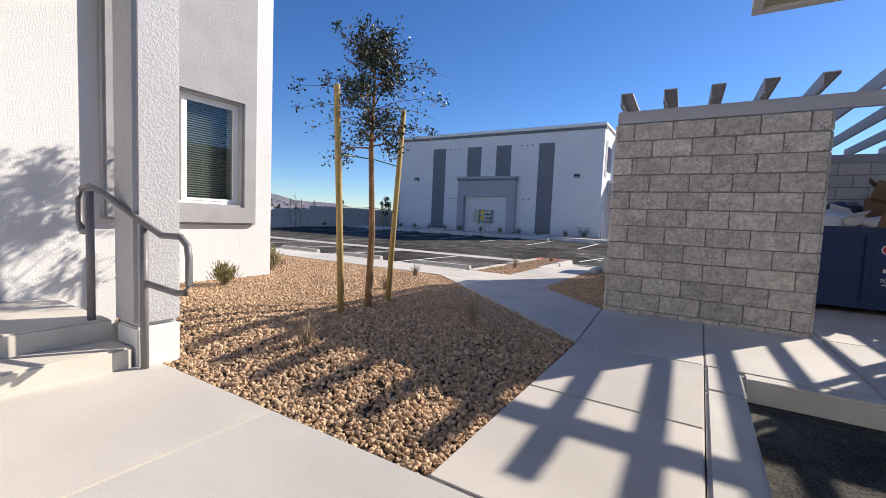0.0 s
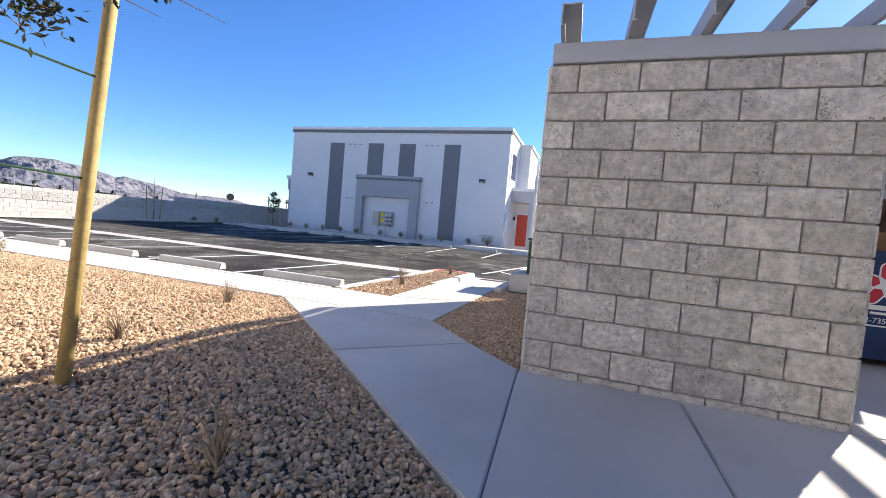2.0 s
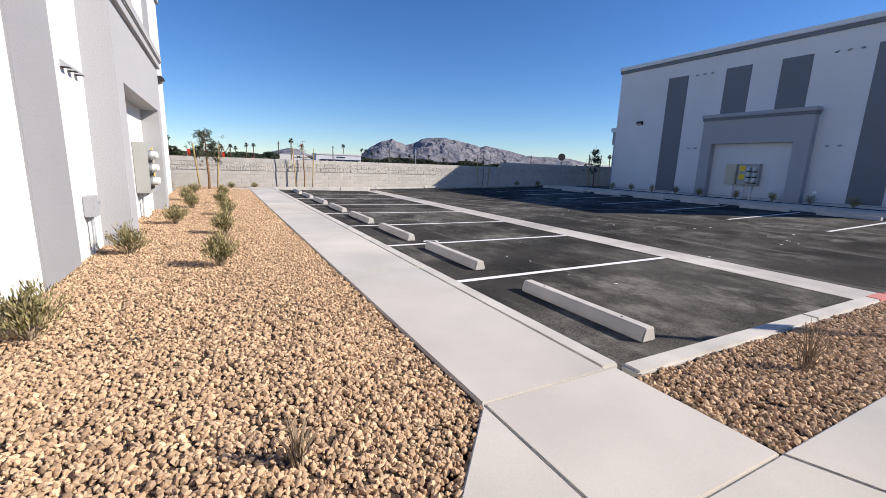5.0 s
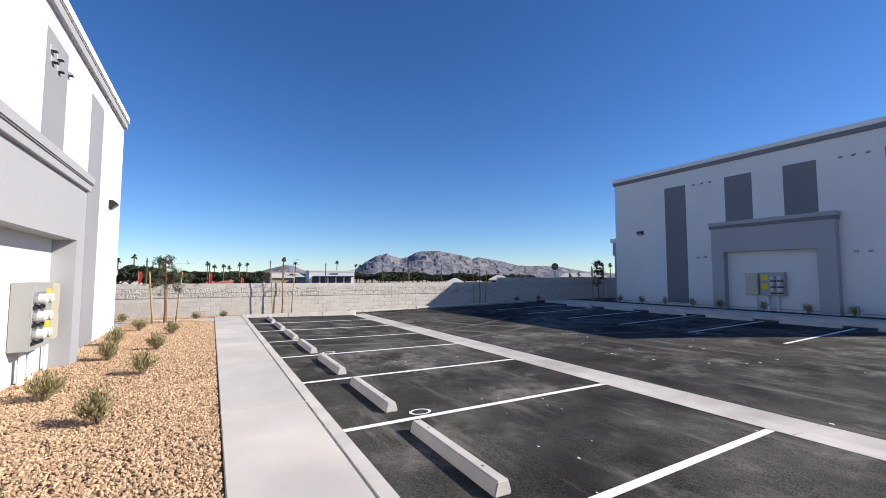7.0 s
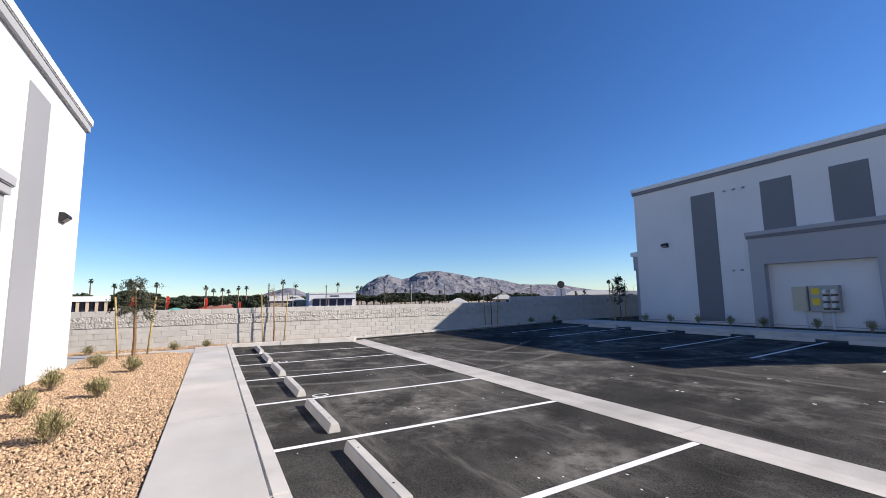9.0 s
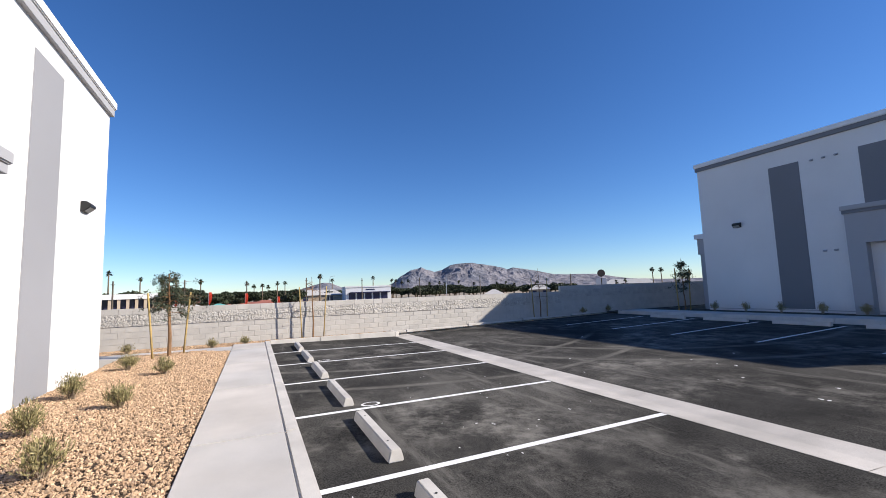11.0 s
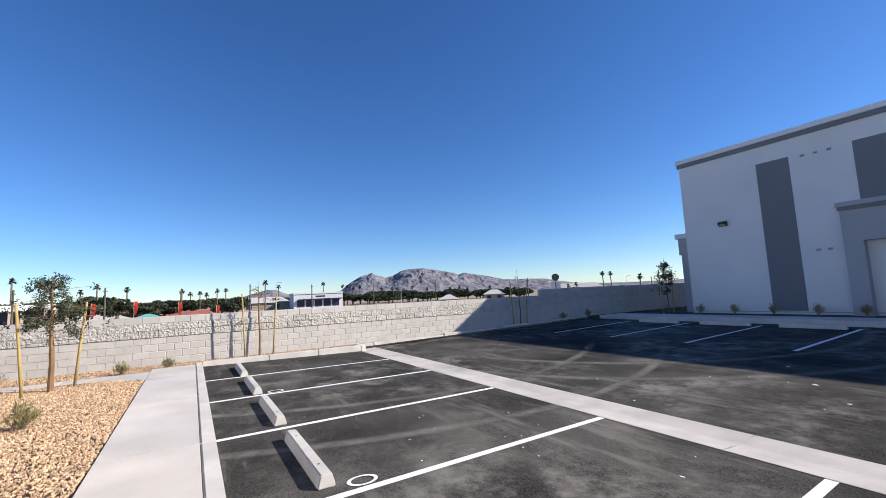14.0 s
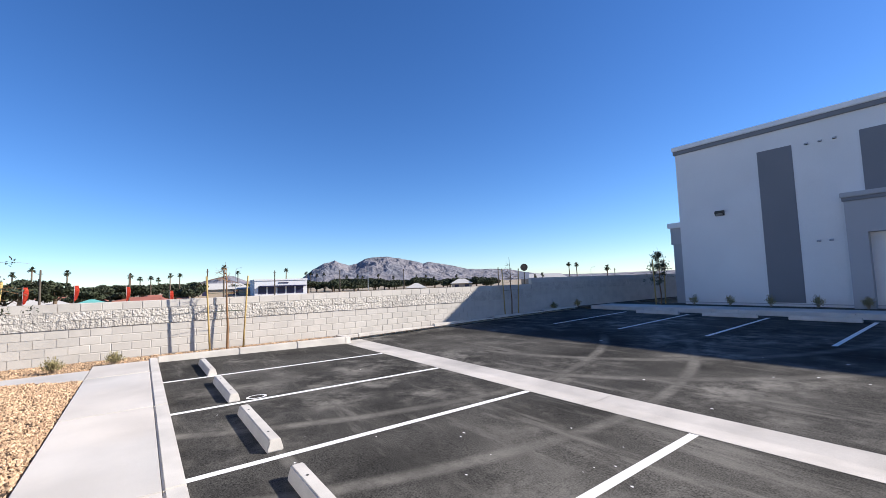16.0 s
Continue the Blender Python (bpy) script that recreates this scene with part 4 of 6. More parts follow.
far_block(14.0, 34.0, 95, 105, 6.8)
cpt = thing("carport", "long low shaded carport with a flat grey roof on posts", "carport")
part("roof", boxes((-0.75, 5.2, 36, 84, 2.85, 3.25), bevel=0.02), STUCCO_MID, cpt, "flat grey roof")
part("back_wall", boxes((5.0, 5.18, 36.1, 83.9, -0.3, 2.848)), STUCCO_DARK, cpt)
for k in range(13):
    part("post", boxes((-0.55, -0.40, 36.4 + 3.9 * k, 36.55 + 3.9 * k, -0.3, 2.848)), STEEL_GREY, cpt)

# building behind the walker, which closes the place to the south and east
part_s = thing("south_building", "white stucco building facing the walk", "building")
part("wall", boxes((-12, 14, -16, -13, -0.5, 6.5)), STUCCO, part_s)
part("coping", boxes((-12.1, 14.1, -16.1, -12.9, 6.5, 6.7)), TRIM_WHITE, part_s)

# ---- trash enclosure ----
enc = thing("wall_enclosure", "split-face concrete block wall of the trash enclosure", "block wall", kind="structure")
part("core", boxes((-0.83, 1.16, 5.515, 5.685, -0.3, 2.285)), MORTAR, enc, "grey mortar core")
SKEW = 0.038
side = part("core", boxes((-0.835, -0.665, 5.69, 9.79, -0.3, 2.285)), MORTAR, enc, "grey mortar core")
for v in side.data.vertices:
    v.co.x -= SKEW * (v.co.y - 5.5)
part("core", boxes((-0.82, 6.2, 9.615, 9.785, -0.3, 2.285)), MORTAR, enc, "grey mortar core")
part("core", boxes((6.215, 6.385, 5.5, 9.79, -0.3, 2.285)), MORTAR, enc, "grey mortar core")
part("core", boxes((4.6, 6.21, 5.515, 5.685, -0.3, 2.285)), MORTAR, enc, "grey mortar core")
# gate leaf out of view, added to cast the shadow edge across the apron
gate = thing("unseen_gate", "closed grey ribbed steel gate leaf, out of view, added for its shadow", "gate")
part("gate_frame", boxes((2.40, 2.46, 6.07, 6.13, 0.1, 2.2), (4.5, 4.56, 6.07, 6.13, 0.1, 2.2), (2.4601, 4.4999, 6.07, 6.13, 0.1, 0.16), (2.4601, 4.4999, 6.07, 6.13, 2.14, 2.2)), STEEL_GREY, gate)
part("gate_sheet", boxes(*[(2.2202 + 0.1 * k, 2.2202 + 0.1 * k + (0.06 if k < 22 else 0.04), 6.095, 6.113, 0.162, 2.138) for k in range(3, 23)], *[(2.2807 + 0.1 * k, 2.3197 + 0.1 * k, 6.097, 6.103, 0.162, 2.138) for k in range(3, 22)]), STEEL_GREY, gate)
cp = thing("shade_canopy", "flat steel shade canopy over the drive with a tan soffit", "canopy")
part("roof_deck", boxes((0.39, 7.0, -6.0, 3.63, 2.60, 2.70), bevel=0.004), PANEL_TAN, cp, "tan ribbed soffit")
part("fascia", boxes((0.33, 0.387, -6.06, 3.70, 2.58, 2.80)), TRIM_WHITE, cp)
part("fascia", boxes((0.3871, 7.0, 3.633, 3.70, 2.58, 2.80)), TRIM_WHITE, cp)
for y in (-4.5, 3.0):
    part("post", boxes((6.3, 6.5, y - 0.1, y + 0.1, -0.2, 2.598)), STEEL_LIGHT, cp)

tr = thing("trellis_roof", "grey painted steel trellis of beams and rafters over the enclosure", "trellis")
part("beam", boxes((-0.82, 6.45, 5.47, 5.525, 2.287, 2.43), bevel=0.004), STEEL_LIGHT, tr, "grey steel beam")
part("beam", boxes((-0.82, 6.45, 9.62, 9.77, 2.29, 2.43), bevel=0.004), STEEL_LIGHT, tr, "grey steel beam")
x = -0.762
raf = None
while x < 6.4:
    ob = new("rafter", raf.data) if raf else None
    if raf is None:
        raf = part("rafter", boxes((0, 0.010, 5.21, 10.05, 2.432, 2.572), (0.0101, 0.13, 5.21, 10.05, 2.564, 2.572), (0.0101, 0.03, 5.21, 10.05, 2.432, 2.438), (0.122, 0.13, 5.21, 10.05, 2.546, 2.5639)), STEEL_LIGHT, tr, "grey steel rafter")
        for v in raf.data.vertices:
            v.co.x -= SKEW * 0.8 * (v.co.y - 5.21)
        raf.matrix_basis = pose(x, 0, 0)
    else:
        ob.parent = tr
        ob.matrix_basis = pose(x, 0, 0)
    x += 0.441

bl = thing("bollard", "cream painted steel bollard with a domed top", "bollard", at=(2.33, 5.98, 0))
bm = bmesh.new()
tube(bm, ((0, 0, 0), (0, 0, 1.0), (0, 0, 1.05), (0, 0, 1.075)), (0.084, 0.084, 0.06, 0.02), 20)
part("pipe", bm, CREAM, bl, smooth=True)
bm = bmesh.new()
tube(bm, ((0, 0, 0), (0, 0, 0.012)), 0.13, 20)
part("collar", bm, KERB, bl)

# front-load bin
BX, BY = 2.85, 7.75
bn = thing("trash_bin", "dark blue steel front-load trash bin overflowing with boxes and bags", "trash bin", at=(BX, BY, 0))
prof = ((0, 0.16), (1.35, 0.16), (1.35, 1.42), (0, 1.18))
for x0 in (-1.5, 1.47):
    bm = bmesh.new()
    a = [bm.verts.new((x0, p, q)) for p, q in prof]; b = [bm.verts.new((x0 + 0.03, p, q)) for p, q in prof]
    for i in range(4):
        bm.faces.new((a[i], a[(i + 1) % 4], b[(i + 1) % 4], b[i]))
    bm.faces.new(a[::-1]); bm.faces.new(b)
    part("side_panel", bm, BIN_BLUE, bn)
part("front_panel", boxes((-1.469, 1.469, 0, 0.03, 0.16, 1.18)), BIN_BLUE, bn)
part("back_panel", boxes((-1.469, 1.469, 1.32, 1.35, 0.16, 1.42)), BIN_BLUE, bn)
part("floor_panel", boxes((-1.469, 1.469, 0.031, 1.319, 0.16, 0.19)), BIN_BLUE, bn)
part("rim", boxes((-1.54, 1.54, -0.04, 0.0, 1.10, 1.185), bevel=0.01), BIN_BLUE, bn)
for x in (-1.46, -0.82, -0.12, 0.55, 1.2, 1.42):
    part("rib", boxes((x, x + 0.06, -0.05, -0.001, 0.18, 1.098), bevel=0.01), BIN_BLUE, bn)
part("skid", boxes((-1.5, 1.5, 0.02, 0.1, 0.08, 0.158)), BIN_BLUE, bn)
for x, y in ((-1.3, 0.15), (1.3, 0.15), (-1.3, 1.2), (1.3, 1.2), (0.35, 0.1)):
    bm = bmesh.new(); tube(bm, ((x - 0.025, y, 0.062), (x + 0.025, y, 0.062)), 0.062, 16)
    w = part("caster", bm, BLACK, bn, "black caster wheel")
    part("fork", boxes((x - 0.045, x + 0.045, y - 0.02, y + 0.02, 0.126, 0.16)), GALV, w)
# decal: a five-pointed star emblem drawn as plain shapes
dec = part("decal", boxes((-0.72, -0.14, -0.0045, -0.0005, 0.36, 1.06)), BIN_BLUE, bn)
def star(bm, cx, cz, r0, r1, y, turn=0.0):
    vs = [bm.verts.new((cx + (r0 if i % 2 == 0 else r1) * math.sin(i * math.pi / 5 + turn), y, cz + (r0 if i % 2 == 0 else r1) * math.cos(i * math.pi / 5 + turn))) for i in range(10)]
    bm.faces.new(vs)


def arms(bm, cx, cz, r0, r1, w, y):
    """Five round-ended arms about a centre."""
    for k in range(5):
        a = k * math.tau / 5
        d, p = Vector((math.sin(a), math.cos(a))), Vector((math.cos(a), -math.sin(a)))
        rim = [d * r0 - p * w, d * r0 + p * w] + [d * r1 + p * w * math.cos(q * math.pi / 6) + d * w * math.sin(q * math.pi / 6) for q in range(7)]
        bm.faces.new([bm.verts.new((cx + v.x, y - 0.0002 * k, cz + v.y)) for v in rim])


bm = bmesh.new(); arms(bm, -0.43, 0.84, 0.0, 0.170, 0.066, -0.0065)
part("emblem_edge", bm, SIGN_WHITE, dec, "white emblem outline")
bm = bmesh.new(); arms(bm, -0.43, 0.84, 0.02, 0.172, 0.050, -0.0085)
part("emblem_body", bm, SIGN_RED, dec, "red looped emblem arms")
bm = bmesh.new(); star(bm, -0.43, 0.84, 0.125, 0.052, -0.0105, math.pi / 5)
part("emblem_star", bm, SIGN_WHITE, dec, "white emblem star")
part("name_bar", boxes((-0.62, -0.24, -0.0085, -0.005, 0.585, 0.635)), SIGN_WHITE, dec, "white bar in place of a name")
part("name_bar", boxes((-0.53, -0.33, -0.0085, -0.005, 0.54, 0.565)), SIGN_WHITE, dec, "white bar in place of a name")
clean_text("702-735-5151", 0.075, pose(-0.43, -0.008, 0.475, 90), SIGN_WHITE, dec, "phone_number")
part("address_bar", boxes((-0.62, -0.24, -0.0085, -0.005, 0.415, 0.43)), SIGN_WHITE, dec, "white bar of small print")
part("sticker", boxes((0.20, 0.45, -0.006, -0.0005, 0.78, 1.0)), SIGN_YELLOW, bn, "yellow warning sticker")
for z in (0.82, 0.86, 0.90):
    part("small_print", boxes((0.23, 0.42, -0.008, -0.0065, z, z + 0.014)), BLACK, bn, "dark bars of small print")

# rubbish heaped above the rim
def bag(at, r, material, label, seed):
    t = tagged(new("trash_bag"), label, "trash bag", "bags heaped in the bin")
    t.matrix_basis = pose(*at)
    bm = bmesh.new()
    bmesh.ops.create_icosphere(bm, subdivisions=3, radius=1.0)
    for v in bm.verts:
        n = noise.noise(v.co * 2.1 + Vector((seed, 0, 0))) * 0.35 + noise.noise(v.co * 6 + Vector((0, seed, 0))) * 0.10
        v.co = Vector((v.co.x * r * 1.2, v.co.y * r, v.co.z * r * 0.75)) * (1 + n)
    part("bag", bm, material, t, smooth=True)
for i, (x, y, z, r, m, lb) in enumerate(((-1.15, 0.35, 1.22, 0.26, BAG_WHITE, "crumpled white plastic bag on the heap"), (-0.9, 0.8, 1.35, 0.28, BAG_DARK, "shiny dark rubbish bag on the heap"),
        (-0.25, 0.8, 1.32, 0.3, BAG_DARK, "shiny dark rubbish bag on the heap"), (0.15, 0.45, 1.28, 0.27, BAG_WHITE, "crumpled clear plastic bag on the heap"), (0.5, 0.5, 1.26, 0.24, BAG_WHITE, "crumpled white plastic bag on the heap"),
        (1.0, 0.6, 1.3, 0.28, BAG_DARK, "shiny dark rubbish bag on the heap"), (-0.6, 0.25, 1.2, 0.2, BAG_WHITE, "crumpled white plastic bag on the heap"), (-1.3, 0.8, 1.3, 0.25, BAG_WHITE, "crumpled white plastic bag on the heap"))):
    bag((BX + x, BY + y, z), r, m, lb, i * 3.7)
def carton(m, a, b, c, label, skin=CARD):
    t = tagged(new("cardboard_box"), label, "cardboard box", "boxes heaped in the bin")
    t.matrix_basis = m
    w = 0.012
    part("sides", boxes((0, a, 0, w, 0, c), (0, a, b - w, b, 0, c), (0, w, w, b - w, 0, c), (a - w, a, w, b - w, 0, c), (w, a - w, w, b - w, 0, w)), skin, t)
    f = part("flap", boxes((0, a, 0, w, 0, 0.6 * b)), skin, t, "open cardboard flap")
    f.matrix_basis = pose(0, 0, c, 50, 0, 0)
    f = part("flap", boxes((0, a, -w, 0, 0, 0.6 * b)), skin, t, "open cardboard flap")
    f.matrix_basis = pose(0, b, c, -60, 0, 0)
carton(pose(BX - 0.62, BY + 0.40, 1.22, 25, 40, 60), 0.32, 0.24, 0.20, "torn brown cardboard box tipped on the heap")
carton(pose(BX - 0.72, BY + 0.02, 1.17, -16, 10, -10), 0.42, 0.34, 0.05, "flattened brown cardboard box over the rim")
carton(pose(BX - 0.30, BY + 0.45, 1.18, 12, -70, 25), 0.55, 0.20, 0.12, "brown cardboard box standing on end")
carton(pose(BX + 0.1, BY - 0.02, 1.18, -8, 0, 4), 0.6, 0.4, 0.08, "flattened brown cardboard box over the rim")

carton(pose(BX - 0.80, BY + 0.34, 1.22, 72, 12, 18), 0.52, 0.40, 0.10, "torn open brown cardboard box leaning on the heap")
carton(pose(BX - 0.42, BY + 0.50, 1.30, 15, 8, 75), 0.34, 0.30, 0.42, "open brown cardboard box standing on the heap")
carton(pose(BX - 1.02, BY + 0.10, 1.17, 10, -14, 25), 0.26, 0.20, 0.12, "small white carton on the rubbish heap", BAG_WHITE)
carton(pose(BX - 1.18, BY + 0.42, 1.34, -12, 20, -30), 0.24, 0.18, 0.10, "small white carton on the rubbish heap", BAG_WHITE)

# ---- transformer on its pad ----
tf = thing("transformer", "dark green steel pad transformer on a concrete plinth", "transformer", at=(-1.5, 10.4, 0))
part("plinth", boxes((-0.28, 1.6, -0.25, 1.6, -0.3, 0.30), bevel=0.03), KERB, tf, "pale concrete plinth")
part("cabinet", boxes((0, 1.4, 0, 1.2, 0.304, 0.95), bevel=0.015), GREEN_BOX, tf, "green steel cabinet")
part("lid", boxes((-0.03, 1.43, -0.03, 1.23, 0.954, 1.0), bevel=0.015), GREEN_BOX, tf)
part("label", boxes((0.42, 0.54, -0.006, -0.0005, 0.66, 0.70)), SIGN_WHITE, tf, "small white label")
for z in (0.38, 0.46):
    bm = bmesh.new(); tube(bm, ((0.6, -0.012, z), (0.6, 0.0, z)), 0.012, 8)
    part("bolt", bm, GALV, tf)
sp = thing("sign_post", "perforated galvanised steel sign post on the kerb", "sign post", at=(-1.79, 13.0, -0.2))
part("post", boxes((-0.026, 0.026, -0.026, 0.026, 0, 3.09)), GALV, sp)
part("sign_plate", boxes((-0.030, -0.026, -0.15, 0.15, 2.28, 2.73)), GALV, sp, "plain steel back of a parking sign")
for k in range(24):
    z = 0.35 + 0.11 * k
    part("hole", boxes((-0.006, 0.006, -0.0265, -0.0245, z, z + 0.013)), STEEL_GREY, sp)

# services at the foot of the far building
gm = thing("gas_meter", "grey gas meter manifold with pipes at the wall", "gas meter", at=(-6.5, FY - 0.28, 0.2))
for k in (0.0, 0.38):
    part("meter_body", boxes((k - 0.12, k + 0.12, -0.09, 0.09, 0.25, 0.55), bevel=0.03), METER_GREY, gm)
    bm = bmesh.new(); tube(bm, ((k, 0, 0.0), (k, 0, 0.25)), 0.022, 8); part("riser_pipe", bm, METER_GREY, gm, smooth=True)
bm = bmesh.new(); tube(bm, ((-0.3, 0, 0.66), (0.6, 0, 0.66)), 0.022, 8); part("header_pipe", bm, METER_GREY, gm, smooth=True)
for k in (0.0, 0.38):
    bm = bmesh.new(); tube(bm, ((k, 0, 0.55), (k, 0, 0.66)), 0.02, 8); part("drop_pipe", bm, METER_GREY, gm, smooth=True)
dp = thing("downspout", "white riser conduit at the corner of the far building", "conduit", at=(-5.36, FY + 0.35, 0.15))
bm = bmesh.new(); tube(bm, ((0, 0, 0.0), (0, 0, 2.2)), 0.05, 10); part("pipe", bm, SIGN_WHITE, dp, smooth=True)
part("box", boxes((-0.06, 0.12, -0.12, 0.12, 1.0, 1.4), bevel=0.01), SIGN_WHITE, dp)
pl = thing("path_light", "small white bollard path light in the gravel", "path light", at=(-10.4, 27.0, 0.2))
bm = bmesh.new(); tube(bm, ((0, 0, 0), (0, 0, 0.42)), 0.03, 10); part("stem", bm, STEEL_GREY, pl, smooth=True)
bm = bmesh.new(); tube(bm, ((0, 0, 0.42), (0, 0, 0.55), (0, 0, 0.58)), (0.07, 0.07, 0.03), 14); part("head", bm, SIGN_WHITE, pl, "white lamp head", smooth=True)
# ---- distance ----
O = Vector((-12.0, 7.5, 0))


def polar(a, d, z=0.0):
    return Vector((O.x + d * math.cos(radians(a)), O.y + d * math.sin(radians(a)), z))


RIDGE = ((60, 0), (90, 20), (105, 30), (118.2, 24), (124, 21), (128.2, 24), (131.8, 33), (133.7, 48), (135.5, 64), (137, 67), (140.8, 72), (143.1, 95), (145, 111), (146.4, 123), (147.1, 114), (148.5, 132), (150.4, 147), (151.5, 158), (152.7, 159), (153.8, 157), (154.9, 148), (155.9, 123), (157, 111), (158.1, 128), (158.8, 142), (160.1, 127), (161.6, 93), (162.9, 48), (167.3, 19), (169.5, 40), (170.8, 65), (171.7, 69), (172.6, 61), (173.9, 45), (174.9, 29), (177.4, 27), (186, 10), (200, 6), (220, 0))


def ridge(a):
    for (a0, h0), (a1, h1) in zip(RIDGE, RIDGE[1:]):
        if a0 <= a <= a1:
            t = (a - a0) / (a1 - a0)
            return h0 + (h1 - h0) * t
    return 0.0


bm = bmesh.new()
rows = []
NA, NR = 900, 34
for i in range(NA):
    a = 80 + 130 * i / (NA - 1)
    col = []
    for j in range(NR):
        v = j / (NR - 1)
        d = 2050 + 650 * v
        p = polar(a, d)
        k = 1 - abs(v - 0.62) / 0.62 if v < 0.62 else 1 - (v - 0.62) / 0.38
        sp_ = abs(noise.fractal(Vector((p.x / 150, p.y / 150, 3.1)), 1.0, 2.1, 5)) * 0.42
        fine = noise.fractal(Vector((p.x / 34, p.y / 34, 8.2)), 1.0, 2.0, 4) * 0.03
        rise = max(0.0, k)
        h = ridge(a) * rise ** 0.8 * (1.0 + (0.12 - sp_) * (1 - rise ** 5) + fine * 0.6)
        col.append(bm.verts.new((p.x, p.y, -3 + h)))
    rows.append(col)
for c0, c1 in zip(rows, rows[1:]):
    for j in range(NR - 1):
        bm.faces.new((c0[j], c1[j], c1[j + 1], c0[j + 1]))
tagged(part("mountain_range", bm, HAZY_ROCK), "bare desert mountain range on the horizon, coloured bluish grey for haze", "mountains", "", "structure")["kind"] = "structure"


def leaf_cloud(centres, n, size, rng):
    """Arrays of small quads scattered in ellipsoids (centre, radii)."""
    vs, fs = [], []
    k = 0
    for (c, r) in centres:
        u = rng.normal(size=(n, 3)); u /= np.linalg.norm(u, axis=1)[:, None]
        rad = rng.uniform(0.35, 1.0, n) ** 0.5
        pts = np.array(c) + u * rad[:, None] * np.array(r)
        for p in pts:
            d1 = rng.normal(size=3); d1 /= np.linalg.norm(d1)
            d2 = np.cross(d1, rng.normal(size=3)); d2 /= np.linalg.norm(d2) + 1e-9
            s = size * rng.uniform(0.6, 1.3)
            vs += [p - d1 * s - d2 * s * 0.5, p + d1 * s - d2 * s * 0.5, p + d1 * s + d2 * s * 0.5, p - d1 * s + d2 * s * 0.5]
            fs.append((k, k + 1, k + 2, k + 3)); k += 4
    return np.array(vs), np.array(fs)


def round_tree(a, d, h, w, seed, label="dark green shade tree beyond the block wall"):
    rng = np.random.default_rng(seed)
    p = polar(a, d)
    t = thing("shade_tree", label, "tree", "far shade trees", at=(p.x, p.y, -0.9))
    bm = bmesh.new()
    tube(bm, ((0, 0, 0), (0.1, 0, h * 0.3), (0, 0.1, h * 0.6)), (0.3, 0.22, 0.1), 7)
    for k in range(4):
        b = k * 1.6
        tube(bm, ((0.05, 0.05, h * 0.35), (w * 0.25 * math.cos(b), w * 0.25 * math.sin(b), h * 0.62)), (0.12, 0.04), 5)
    part("trunk", bm, PALM_TRUNK, t)
    cs = [((rng.uniform(-0.28, 0.28) * w, rng.uniform(-0.28, 0.28) * w, h * rng.uniform(0.5, 0.85)), (w * rng.uniform(0.15, 0.3), w * rng.uniform(0.15, 0.3), h * rng.uniform(0.10, 0.2))) for _ in range(9)]
    v, f = leaf_cloud(cs, 240, 0.02 * w + 0.06, rng)
    bulk("crown", v, f, FAR_TREE, t)


def palm(a, d, h, seed, r=1.5):
    rng = np.random.default_rng(seed)
    p = polar(a, d)
    t = thing("palm_tree", "tall fan palm with a shaggy dark crown", "palm tree", "far palm trees", at=(p.x, p.y, -0.9))
    bm = bmesh.new()
    lean = rng.uniform(-0.3, 0.3)
    tube(bm, ((0, 0, 0), (lean * 0.5, 0, h * 0.5), (lean, 0, h)), (0.17, 0.12, 0.11), 7)
    part("trunk", bm, PALM_TRUNK, t)
    vs, fs, k = [], [], 0
    for i in range(34):
        az, el = rng.uniform(0, math.tau), rng.uniform(-0.9, 1.2)
        L = r * rng.uniform(0.7, 1.1)
        d0 = np.array((math.cos(az) * math.cos(el), math.sin(az) * math.cos(el), math.sin(el)))
        s = np.array((-math.sin(az), math.cos(az), 0)) * 0.22 * r
        o = np.array((lean, 0, h))
        e = o + d0 * L; e[2] -= 0.25 * L
        m_ = o + d0 * L * 0.55
        vs += [o - s * 0.15, o + s * 0.15, m_ + s, m_ - s]
        vs += [m_ - s, m_ + s, e + s * 0.25, e - s * 0.25]
        fs += [(k, k + 1, k + 2, k + 3), (k + 4, k + 5, k + 6, k + 7)]; k += 8
    bulk("crown", np.array(vs), np.array(fs), FAR_TREE, t)


def pxa(px):
    return 144.3 + math.degrees(math.atan((784 - px) / 743.0))


def high(py, px, d):
    return (498 + (784 - px) * 0.031 - py) / 743.0 * d * 1.0 + 1.6 + 0.9


for i, (px, py, d) in enumerate(((55, 490, 95), (118, 492, 100), (230, 493, 120), (247, 497, 130), (266, 496, 120), (279, 498, 135), (300, 492, 110), (317, 491, 120), (395, 478, 80), (420, 485, 120), (505, 480, 110), (541, 484, 160),
        (549, 486, 150), (560, 488, 170), (572, 486, 160), (612, 490, 190), (632, 489, 180), (640, 491, 190), (668, 487, 170), (694, 491, 190), (735, 490, 200), (752, 489, 190), (766, 492, 200), (806, 488, 190), (944, 489, 120), (957, 486, 130), (1007, 468, 110), (1020, 469, 112), (1072, 474, 80), (20, 497, 110), (-40, 492, 100), (-130, 486, 90))):
    palm(pxa(px), d, max(3.0, high(py, px, d)), 100 + i, 0.42 + d * 0.0034)
